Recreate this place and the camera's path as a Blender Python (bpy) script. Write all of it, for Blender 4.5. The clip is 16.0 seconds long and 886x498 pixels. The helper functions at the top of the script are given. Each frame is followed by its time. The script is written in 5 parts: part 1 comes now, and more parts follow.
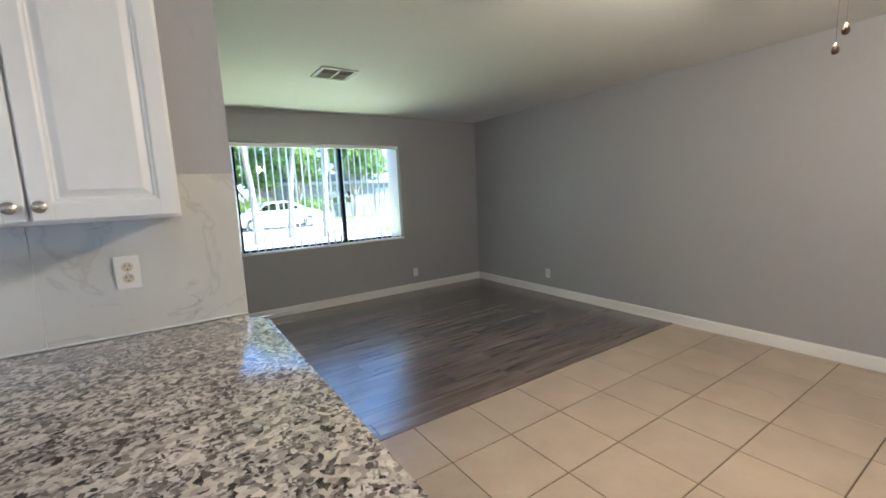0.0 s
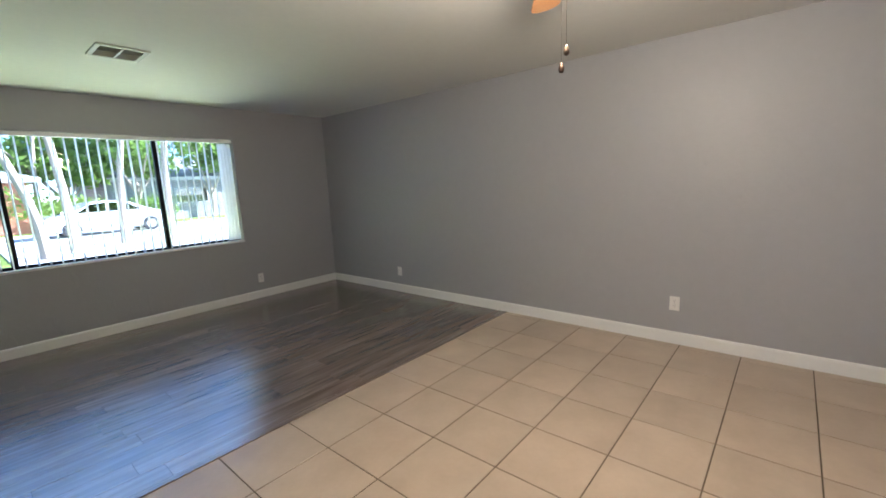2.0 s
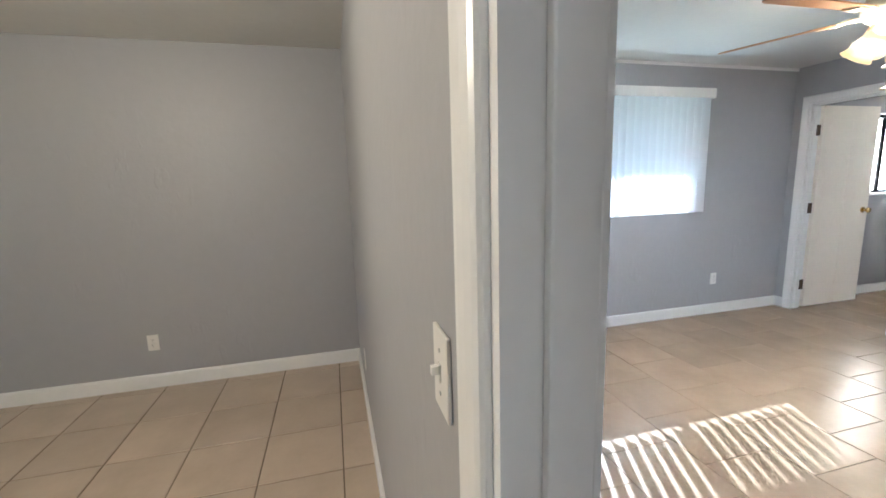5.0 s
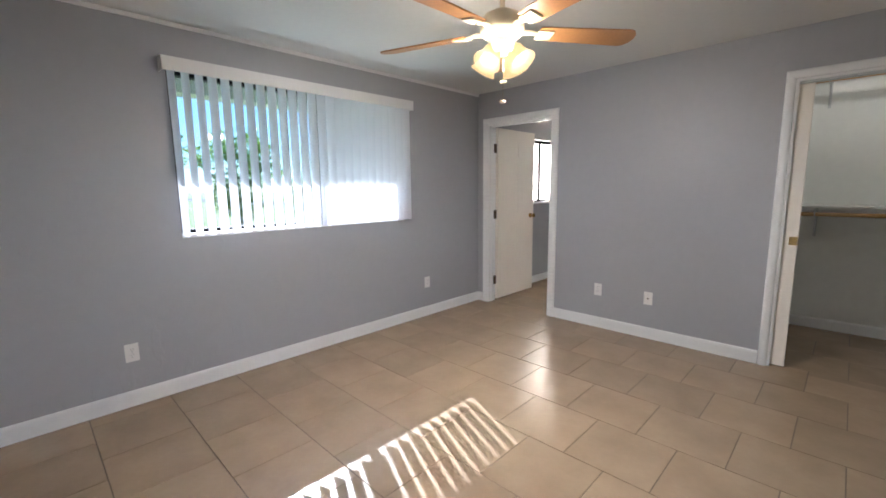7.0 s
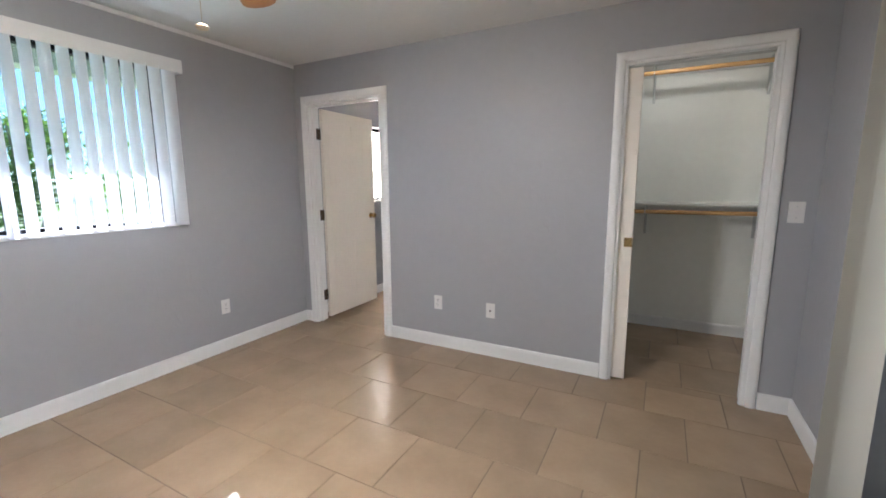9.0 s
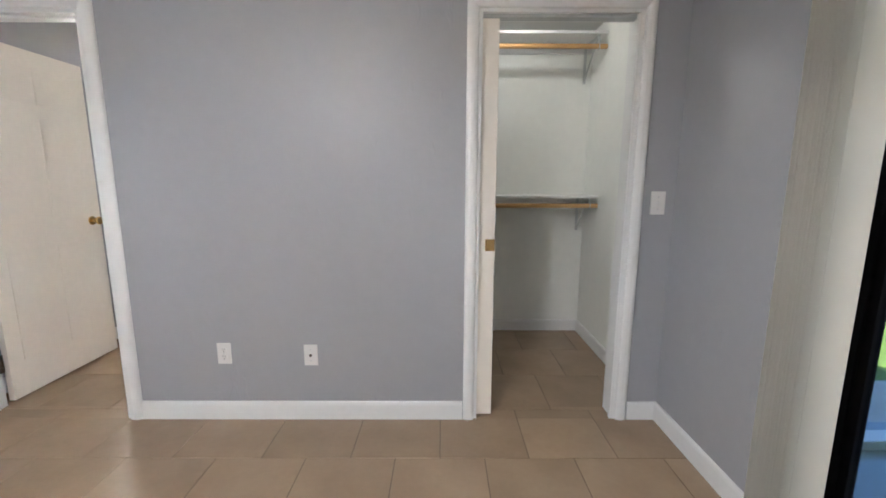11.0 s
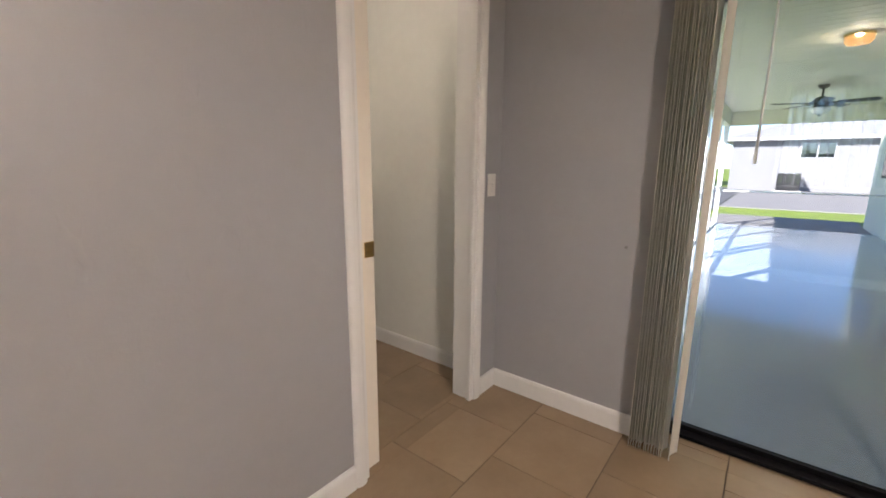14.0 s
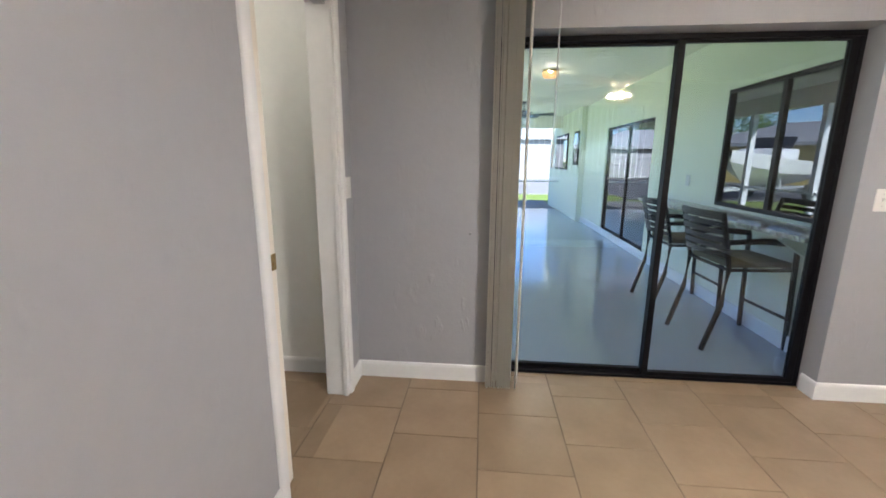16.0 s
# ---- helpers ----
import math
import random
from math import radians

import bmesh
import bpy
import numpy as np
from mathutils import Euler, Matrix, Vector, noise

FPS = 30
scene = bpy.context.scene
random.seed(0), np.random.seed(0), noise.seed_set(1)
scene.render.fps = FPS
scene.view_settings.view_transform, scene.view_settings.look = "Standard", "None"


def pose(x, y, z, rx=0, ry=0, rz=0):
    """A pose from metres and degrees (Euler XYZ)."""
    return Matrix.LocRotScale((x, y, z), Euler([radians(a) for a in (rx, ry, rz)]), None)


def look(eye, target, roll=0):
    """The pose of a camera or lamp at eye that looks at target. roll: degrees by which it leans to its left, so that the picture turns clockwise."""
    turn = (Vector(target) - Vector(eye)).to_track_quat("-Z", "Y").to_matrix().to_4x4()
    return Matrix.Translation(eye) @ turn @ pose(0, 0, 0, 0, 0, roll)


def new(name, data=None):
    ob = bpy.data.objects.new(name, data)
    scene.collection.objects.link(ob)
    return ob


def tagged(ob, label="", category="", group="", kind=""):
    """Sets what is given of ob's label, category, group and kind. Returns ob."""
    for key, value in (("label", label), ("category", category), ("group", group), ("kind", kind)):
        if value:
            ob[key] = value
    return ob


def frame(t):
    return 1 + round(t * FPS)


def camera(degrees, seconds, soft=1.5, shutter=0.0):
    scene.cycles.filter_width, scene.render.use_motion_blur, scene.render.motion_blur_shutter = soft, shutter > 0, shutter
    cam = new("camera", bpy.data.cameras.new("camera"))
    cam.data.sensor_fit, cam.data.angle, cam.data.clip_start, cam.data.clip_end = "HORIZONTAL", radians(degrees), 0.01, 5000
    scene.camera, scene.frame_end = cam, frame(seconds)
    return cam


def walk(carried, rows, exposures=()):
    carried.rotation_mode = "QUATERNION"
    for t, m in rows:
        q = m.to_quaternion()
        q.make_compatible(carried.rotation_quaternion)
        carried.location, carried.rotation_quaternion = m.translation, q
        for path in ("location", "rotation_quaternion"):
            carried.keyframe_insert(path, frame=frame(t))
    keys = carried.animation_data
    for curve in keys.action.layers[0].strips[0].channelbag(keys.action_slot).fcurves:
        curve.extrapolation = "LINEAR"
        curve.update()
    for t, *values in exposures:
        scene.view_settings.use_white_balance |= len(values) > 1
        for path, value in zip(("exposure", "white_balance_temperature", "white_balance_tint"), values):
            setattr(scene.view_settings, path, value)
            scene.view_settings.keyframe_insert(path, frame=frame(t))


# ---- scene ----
cam = camera(93.8, 16.0, soft=1.7)
PATH = [
    (0, (2.007, 0.816, 1.37), (3.095, 2.471, 1.094), -2.7),
    (0.5, (2.113, 0.799, 1.371), (3.272, 2.402, 1.075), -2.7),
    (1, (2.216, 0.743, 1.374), (3.48, 2.262, 1.067), -2.7),
    (1.5, (2.296, 0.676, 1.376), (3.678, 2.087, 1.063), -2.7),
    (2, (2.357, 0.612, 1.381), (3.86, 1.891, 1.06), -2.7),
    (2.5, (2.409, 0.538, 1.384), (4.037, 1.653, 1.059), -2.8),
    (3, (2.449, 0.44, 1.384), (4.204, 1.341, 1.058), -2.8),
    (3.5, (2.494, 0.331, 1.388), (4.369, 0.949, 1.062), -2.8),
    (4, (2.568, 0.205, 1.392), (4.524, 0.48, 1.072), -2.7),
    (4.5, (2.662, 0.099, 1.408), (4.632, -0.027, 1.082), -2.1),
    (5, (2.738, -0.013, 1.408), (4.647, -0.51, 1.082), -1.7),
    (5.2, (2.754, -0.066, 1.407), (4.622, -0.703, 1.081), -1.6),
    (7.3, (2.862, -0.82, 1.338), (4.17, -2.304, 1.042), -0.5),
    (7.5, (2.872, -0.9, 1.340), (4.129, -2.426, 1.038), -0.4),
    (8, (2.873, -1.154, 1.333), (4.02, -2.764, 1.028), -0.4),
    (8.5, (2.883, -1.415, 1.327), (3.92, -3.098, 1.025), -0.3),
    (9, (2.932, -1.617, 1.319), (3.854, -3.364, 1.009), -0.3),
    (9.5, (3.019, -1.84, 1.314), (3.787, -3.659, 0.998), -0.3),
    (10, (3.101, -2.032, 1.295), (3.66, -3.925, 0.974), -0.1),
    (10.2, (3.148, -2.121, 1.289), (3.605, -4.04, 0.958), -0.1),
    (12.5, (3.737, -2.893, 1.258), (2.824, -4.639, 0.913), 0.4),
    (13, (3.859, -3.052, 1.261), (2.692, -4.633, 0.887), 0.4),
    (13.5, (4.01, -3.199, 1.26), (2.632, -4.593, 0.863), 0.5),
    (14, (4.146, -3.332, 1.259), (2.609, -4.547, 0.861), 0.4),
    (14.5, (4.22, -3.489, 1.252), (2.541, -4.492, 0.835), 0.5),
    (15, (4.283, -3.585, 1.274), (2.487, -4.356, 0.85), 0.3),
    (15.5, (4.386, -3.673, 1.289), (2.496, -4.175, 0.871), 0.3),
    (16, (4.505, -3.756, 1.311), (2.559, -3.938, 0.888), 0.3),
]
walk(cam, [(t, look(eye, target, roll)) for t, eye, target, roll in PATH],
     exposures=[(0, 2.8, 4930, 10), (2, 2.75, 4980, 11), (3.5, 3.1, 5000, 11), (4, 3.0, 4950, 10), (4.5, 2.5, 4950, 9), (5.2, 2.55, 4850, 7), (7.5, 2.05, 5350, 13), (10.2, 2.55, 5180, 11), (12.5, 2.5, 5520, 11), (13.5, 2.4, 6100, 17), (14.5, 2.25, 6300, 19), (15.5, 2.6, 5950, 16), (16, 2.7, 5600, 13)])

# ---- world, sun, lamps ----
SUN_WAY = Vector((-1.0, 0.42, -0.715)).normalized()      # the way the sunlight goes
world = bpy.data.worlds.new("world")
scene.world = world
world.use_nodes = True
wn = world.node_tree
sky = wn.nodes.new("ShaderNodeTexSky")
sky.sky_type, sky.sun_disc = "NISHITA", False
sky.sun_elevation = math.asin(-SUN_WAY.z)
sky.sun_rotation = math.atan2(-SUN_WAY.x, -SUN_WAY.y)
sky.air_density, sky.dust_density, sky.ozone_density = 0.75, 0.05, 3.5
wn.links.new(sky.outputs[0], wn.nodes["Background"].inputs[0])
wn.nodes["Background"].inputs[1].default_value = 0.088

sun = new("sun", bpy.data.lights.new("sun", "SUN"))
sun.data.energy, sun.data.angle, sun.data.color = 4.8, radians(0.55), (1.0, 0.95, 0.87)
sun.matrix_world = look((0, 0, 30), Vector((0, 0, 30)) + SUN_WAY)


def bulb(name, place, watts, colour, r=0.05):
    ob = new(name, bpy.data.lights.new(name, "POINT"))
    ob.data.energy, ob.data.color, ob.data.shadow_soft_size = watts, colour, r
    ob.location = place
    return ob


WARM = (1.0, 0.88, 0.72)


def area(name, eye, target, w, h, watts, colour):
    ob = new(name, bpy.data.lights.new(name, "AREA"))
    ob.data.shape, ob.data.size, ob.data.size_y = "RECTANGLE", w, h
    ob.data.energy, ob.data.color = watts, colour
    ob.matrix_world = look(eye, target)
    return ob


# stand-in lamps for daylight at the openings: sunlit lawn below the two sills, sky under the north eave, added warm
# fill behind the frosted pane
area("north_window_light", (3.3, 6.30, 0.55), (3.3, 4.6, 1.9), 2.8, 0.45, 19, (1.0, 1.0, 0.42))
area("north_sky_light", (3.3, 6.72, 2.32), (3.3, 4.3, 0.0), 2.8, 0.5, 4.5, (0.48, 0.70, 1.0))
area("east_window_light", (6.42, -2.40, 0.80), (5.2, -2.40, 1.9), 1.8, 0.40, 6, (0.88, 1.0, 0.92))
area("bath_window_light", (6.30, -6.04, 1.55), (5.0, -5.9, 1.2), 0.8, 0.85, 24, (1.0, 0.87, 0.72))
bulb("living_fan_bulb", (3.8, 1.255, 2.055), 24, (1.0, 0.77, 0.50), 0.10)
for k in range(4):
    m = pose(4.1, -2.4, 2.38 - 0.29 - 0.095, 0, 0, 90 * k) @ pose(0.05, 0, 0, 0, -38, 0)
    bulb("bedroom_fan_bulb", m @ Vector((0, 0, -0.065)), 13, WARM, 0.028)
# Stand-in for daylight through the serving window.
area("kitchen_window_light", (1.07, -1.33, 1.42), (1.07, 1.0, 1.2), 1.6, 1.0, 1.2, (0.80, 0.92, 1.0))
# Unseen kitchen lamp, added; placed to balance the door jamb against the cabinets.
bulb("unseen_kitchen_bulb", (-0.6, 0.2, 2.25), 8.5, (1.0, 0.85, 0.68), 0.12)
bulb("closet_bulb", (2.95, -5.14, 2.325), 1.5, (1.0, 0.93, 0.82), 0.03)
bulb("lanai_bulb", (-1.42, -2.9, 2.40), 5, WARM, 0.03)

# ---- materials ----


def mat(name, colour, rough=0.6, metal=0.0, var=0.06, scale=6.0, bump=0.0, bscale=60.0, rand=0.0, spec=0.5, coat=0.0, scuff=False):
    """A plain surface with cloudy variation at two scales, a fine relief and a shade that differs from piece to piece."""
    m = bpy.data.materials.new(name)
    m.use_nodes = True
    nt = m.node_tree
    b = nt.nodes["Principled BSDF"]
    b.inputs["Roughness"].default_value, b.inputs["Metallic"].default_value = rough, metal
    b.inputs["Specular IOR Level"].default_value = spec
    b.inputs["Coat Weight"].default_value = coat
    tc = nt.nodes.new("ShaderNodeTexCoord")
    n1, n2 = nt.nodes.new("ShaderNodeTexNoise"), nt.nodes.new("ShaderNodeTexNoise")
    n1.inputs["Scale"].default_value, n1.inputs["Detail"].default_value = scale * 0.25, 3
    n2.inputs["Scale"].default_value, n2.inputs["Detail"].default_value = scale * 6, 5
    for n in (n1, n2):
        nt.links.new(tc.outputs["Object"], n.inputs["Vector"])
    add = nt.nodes.new("ShaderNodeMath")
    add.operation = "ADD"
    nt.links.new(n1.outputs["Fac"], add.inputs[0])
    nt.links.new(n2.outputs["Fac"], add.inputs[1])
    mr = nt.nodes.new("ShaderNodeMapRange")
    mr.inputs[1].default_value, mr.inputs[2].default_value = 0.6, 1.4
    mr.inputs[3].default_value, mr.inputs[4].default_value = 1 - var, 1 + var
    nt.links.new(add.outputs[0], mr.inputs[0])
    last = mr.outputs[0]
    if rand:
        oi = nt.nodes.new("ShaderNodeObjectInfo")
        mr2 = nt.nodes.new("ShaderNodeMapRange")
        mr2.inputs[3].default_value, mr2.inputs[4].default_value = 1 - rand, 1 + rand
        nt.links.new(oi.outputs["Random"], mr2.inputs[0])
        mul = nt.nodes.new("ShaderNodeMath")
        mul.operation = "MULTIPLY"
        nt.links.new(last, mul.inputs[0])
        nt.links.new(mr2.outputs[0], mul.inputs[1])
        last = mul.outputs[0]
    vm = nt.nodes.new("ShaderNodeVectorMath")
    vm.operation = "SCALE"
    vm.inputs[0].default_value = colour
    nt.links.new(last, vm.inputs["Scale"])
    nt.links.new(vm.outputs[0], b.inputs["Base Color"])
    rr = nt.nodes.new("ShaderNodeMapRange")
    rr.inputs[3].default_value, rr.inputs[4].default_value = max(rough - 0.06, 0.02), min(rough + 0.06, 1)
    nt.links.new(n1.outputs["Fac"], rr.inputs[0])
    nt.links.new(rr.outputs[0], b.inputs["Roughness"])
    if bump:
        n3, bp = nt.nodes.new("ShaderNodeTexNoise"), nt.nodes.new("ShaderNodeBump")
        n3.inputs["Scale"].default_value, n3.inputs["Detail"].default_value = bscale, 4
        nt.links.new(tc.outputs["Object"], n3.inputs["Vector"])
        bp.inputs["Strength"].default_value, bp.inputs["Distance"].default_value = bump, 0.004
        high = n3.outputs["Fac"]
        if scuff:
            # scattered trowel marks, taller than wide
            n4 = noise_tex(nt, 11, 3, (1, 1, 0.45))
            n5 = noise_tex(nt, 1.7, 2)
            marks = ramp(nt, n4.outputs["Fac"], [(0.60, (0, 0, 0)), (0.66, (1, 1, 1))])
            where = ramp(nt, n5.outputs["Fac"], [(0.44, (0, 0, 0)), (0.56, (1, 1, 1))])
            high = mix(nt, high, mix(nt, marks, where, 1.0, "MULTIPLY"), 1.0, "ADD")
        nt.links.new(high, bp.inputs["Height"])
        nt.links.new(bp.outputs[0], b.inputs["Normal"])
    return m


def ramp(nt, source, stops):
    r = nt.nodes.new("ShaderNodeValToRGB")
    els = r.color_ramp.elements
    els[0].position, els[0].color = stops[0][0], (*stops[0][1], 1)
    els[1].position, els[1].color = stops[-1][0], (*stops[-1][1], 1)
    for p, c in stops[1:-1]:
        els.new(p).color = (*c, 1)
    nt.links.new(source, r.inputs[0])
    return r.outputs[0]


def mix(nt, a, b, fac, mode="MIX"):
    m = nt.nodes.new("ShaderNodeMix")
    m.data_type, m.blend_type = "RGBA", mode
    for s, k in ((fac, 0), (a, 6), (b, 7)):
        if isinstance(s, (int, float)):
            m.inputs[k].default_value = s
        elif isinstance(s, tuple):
            m.inputs[k].default_value = (*s, 1)
        else:
            nt.links.new(s, m.inputs[k])
    return m.outputs[2]


def noise_tex(nt, scale, detail=4, stretch=(1, 1, 1), kind="ShaderNodeTexNoise", shift=None):
    tc, mp, n = nt.nodes.new("ShaderNodeTexCoord"), nt.nodes.new("ShaderNodeMapping"), nt.nodes.new(kind)
    mp.inputs["Scale"].default_value = stretch
    nt.links.new(tc.outputs["Object"], mp.inputs[0])
    if shift is not None:
        nt.links.new(shift, mp.inputs["Location"])
    nt.links.new(mp.outputs[0], n.inputs["Vector"])
    n.inputs["Scale"].default_value = scale
    if kind == "ShaderNodeTexNoise":
        n.inputs["Detail"].default_value = detail
    return n


def piece_shift(nt):
    """A shift of the grain that differs from piece to piece."""
    oi, vm = nt.nodes.new("ShaderNodeObjectInfo"), nt.nodes.new("ShaderNodeVectorMath")
    vm.operation = "SCALE"
    vm.inputs[0].default_value = (37.0, 53.0, 11.0)
    nt.links.new(oi.outputs["Random"], vm.inputs["Scale"])
    return vm.outputs[0], oi.outputs["Random"]


def base(name, rough, spec=0.5):
    m = bpy.data.materials.new(name)
    m.use_nodes = True
    b = m.node_tree.nodes["Principled BSDF"]
    b.inputs["Roughness"].default_value, b.inputs["Specular IOR Level"].default_value = rough, spec
    return m, m.node_tree, b


def bumped(nt, b, source, strength, distance=0.003):
    bp = nt.nodes.new("ShaderNodeBump")
    bp.inputs["Strength"].default_value, bp.inputs["Distance"].default_value = strength, distance
    nt.links.new(source, bp.inputs["Height"])
    nt.links.new(bp.outputs[0], b.inputs["Normal"])


def plank_mat():
    m, nt, b = base("vinyl_plank", 0.24, 0.8)
    sh, rnd = piece_shift(nt)
    n1 = noise_tex(nt, 4, 4, (0.5, 8, 1), shift=sh)
    n2 = noise_tex(nt, 2.2, 3, (0.7, 3, 1), shift=sh)
    c = ramp(nt, n1.outputs["Fac"], [(0.3, (0.105, 0.080, 0.067)), (0.5, (0.165, 0.132, 0.113)), (0.72, (0.235, 0.196, 0.172))])
    c2 = ramp(nt, n2.outputs["Fac"], [(0.3, (0.76, 0.74, 0.74)), (0.7, (1.2, 1.18, 1.16))])
    c = mix(nt, c, c2, 1.0, "MULTIPLY")
    b.inputs["Coat Weight"].default_value, b.inputs["Coat Roughness"].default_value = 0.55, 0.24
    c3 = ramp(nt, rnd, [(0, (0.82, 0.82, 0.83)), (1, (1.15, 1.12, 1.09))])
    nt.links.new(mix(nt, c, c3, 1.0, "MULTIPLY"), b.inputs["Base Color"])
    bumped(nt, b, n1.outputs["Fac"], 0.12, 0.002)
    return m


def tile_mat(name, dark, light, rough, bump):
    m, nt, b = base(name, rough)
    sh, rnd = piece_shift(nt)
    n1 = noise_tex(nt, 4, 5, shift=sh)
    n2 = noise_tex(nt, 38, 4, shift=sh)
    c = ramp(nt, n1.outputs["Fac"], [(0.3, dark), (0.7, light)])
    c2 = ramp(nt, n2.outputs["Fac"], [(0.25, (0.97, 0.97, 0.965)), (0.75, (1.02, 1.02, 1.02))])
    c = mix(nt, c, c2, 1.0, "MULTIPLY")
    c3 = ramp(nt, rnd, [(0, (0.93, 0.93, 0.93)), (1, (1.06, 1.05, 1.04))])
    nt.links.new(mix(nt, c, c3, 1.0, "MULTIPLY"), b.inputs["Base Color"])
    if bump:
        bumped(nt, b, n1.outputs["Fac"], bump, 0.004)
    return m


def granite_mat():
    m, nt, b = base("granite", 0.14)
    tc, wob = nt.nodes.new("ShaderNodeTexCoord"), nt.nodes.new("ShaderNodeTexNoise")
    wob.inputs["Scale"].default_value, wob.inputs["Detail"].default_value = 48, 2
    nt.links.new(tc.outputs["Object"], wob.inputs["Vector"])
    sc, ad = nt.nodes.new("ShaderNodeVectorMath"), nt.nodes.new("ShaderNodeVectorMath")
    sc.operation, ad.operation = "SCALE", "ADD"
    sc.inputs["Scale"].default_value = 0.022
    nt.links.new(wob.outputs["Color"], sc.inputs[0])
    nt.links.new(tc.outputs["Object"], ad.inputs[0])
    nt.links.new(sc.outputs[0], ad.inputs[1])

    def cells(scale):
        v = nt.nodes.new("ShaderNodeTexVoronoi")
        v.inputs["Scale"].default_value = scale
        nt.links.new(ad.outputs[0], v.inputs["Vector"])
        return v.outputs["Color"]

    n0, n1 = noise_tex(nt, 20, 3), noise_tex(nt, 9, 4)
    c = ramp(nt, cells(78), [(0.16, (0.035, 0.033, 0.033)), (0.30, (0.16, 0.145, 0.138)), (0.46, (0.40, 0.37, 0.345)), (0.72, (0.70, 0.66, 0.61))])
    d = ramp(nt, cells(135), [(0.22, (0.035, 0.035, 0.04)), (0.45, (0.25, 0.21, 0.195)), (0.7, (0.68, 0.65, 0.63))])
    f = ramp(nt, n0.outputs["Fac"], [(0.47, (0, 0, 0)), (0.60, (1, 1, 1))])
    c = mix(nt, c, d, f)
    e = ramp(nt, n1.outputs["Fac"], [(0.35, (0.72, 0.71, 0.71)), (0.7, (1.1, 1.08, 1.05))])
    nt.links.new(mix(nt, c, e, 1.0, "MULTIPLY"), b.inputs["Base Color"])
    return m


def marble_mat():
    m, nt, b = base("marble_tile", 0.08)
    n1 = noise_tex(nt, 2.2, 6)
    n1.inputs["Distortion"].default_value = 1.2
    c = ramp(nt, n1.outputs["Fac"], [(0.3, (0.56, 0.56, 0.54)), (0.485, (0.59, 0.59, 0.565)), (0.5, (0.50, 0.50, 0.49)), (0.512, (0.59, 0.59, 0.565)), (0.75, (0.64, 0.64, 0.615))])
    n2, n3 = noise_tex(nt, 5, 8, (1, 1, 2.2)), noise_tex(nt, 3.1, 2)
    n2.inputs["Distortion"].default_value = 0.8
    v = ramp(nt, n2.outputs["Fac"], [(0.485, (0, 0, 0)), (0.5, (1, 1, 1)), (0.515, (0, 0, 0))])
    k = ramp(nt, n3.outputs["Fac"], [(0.56, (0, 0, 0)), (0.66, (1, 1, 1))])
    f = mix(nt, v, k, 1.0, "MULTIPLY")
    nt.links.new(mix(nt, c, (0.10, 0.10, 0.11), f), b.inputs["Base Color"])
    return m


def glass_mat(name, tint=(1, 1, 1), gloss=0.12):
    """A thin pane: mostly clear, a mirror share that grows towards the edge-on view."""
    m = bpy.data.materials.new(name)
    m.use_nodes = True
    nt = m.node_tree
    nt.nodes.remove(nt.nodes["Principled BSDF"])
    tr, gl, mx, lw = (nt.nodes.new(k) for k in ("ShaderNodeBsdfTransparent", "ShaderNodeBsdfGlossy", "ShaderNodeMixShader", "ShaderNodeLayerWeight"))
    tr.inputs[0].default_value = (*tint, 1)
    gl.inputs["Roughness"].default_value = 0.0
    lw.inputs[0].default_value = 0.2
    mr = nt.nodes.new("ShaderNodeMapRange")
    mr.inputs[3].default_value, mr.inputs[4].default_value = gloss, 0.9
    nt.links.new(lw.outputs["Fresnel"], mr.inputs[0])
    nt.links.new(mr.outputs[0], mx.inputs[0])
    nt.links.new(tr.outputs[0], mx.inputs[1])
    nt.links.new(gl.outputs[0], mx.inputs[2])
    nt.links.new(mx.outputs[0], nt.nodes["Material Output"].inputs[0])
    return m


def glow_mat(name, colour, power, white=0.8, clear=0.8):
    m, nt, b = base(name, 0.4, 0.5 * white)
    b.inputs["Base Color"].default_value = (0.55 * white, 0.40 * white, 0.24 * white, 1)
    b.inputs["Emission Color"].default_value = (*colour, 1)
    b.inputs["Emission Strength"].default_value = power
    # frosted glass: a share of the lamp's light goes straight through
    tr, mx = nt.nodes.new("ShaderNodeBsdfTransparent"), nt.nodes.new("ShaderNodeMixShader")
    tr.inputs[0].default_value = (1.0, 0.93, 0.82, 1)
    mx.inputs[0].default_value = clear
    nt.links.new(b.outputs[0], mx.inputs[1])
    nt.links.new(tr.outputs[0], mx.inputs[2])
    nt.links.new(mx.outputs[0], nt.nodes["Material Output"].inputs[0])
    return m


def vane_mat(name, colour, through_share):
    """White vinyl that lets some light through."""
    m, nt, b = base(name, 0.45)
    b.inputs["Base Color"].default_value = (*colour, 1)
    tl, mx = nt.nodes.new("ShaderNodeBsdfTranslucent"), nt.nodes.new("ShaderNodeMixShader")
    tl.inputs[0].default_value = (*colour, 1)
    mx.inputs[0].default_value = through_share
    nt.links.new(b.outputs[0], mx.inputs[1])
    nt.links.new(tl.outputs[0], mx.inputs[2])
    nt.links.new(mx.outputs[0], nt.nodes["Material Output"].inputs[0])
    return m


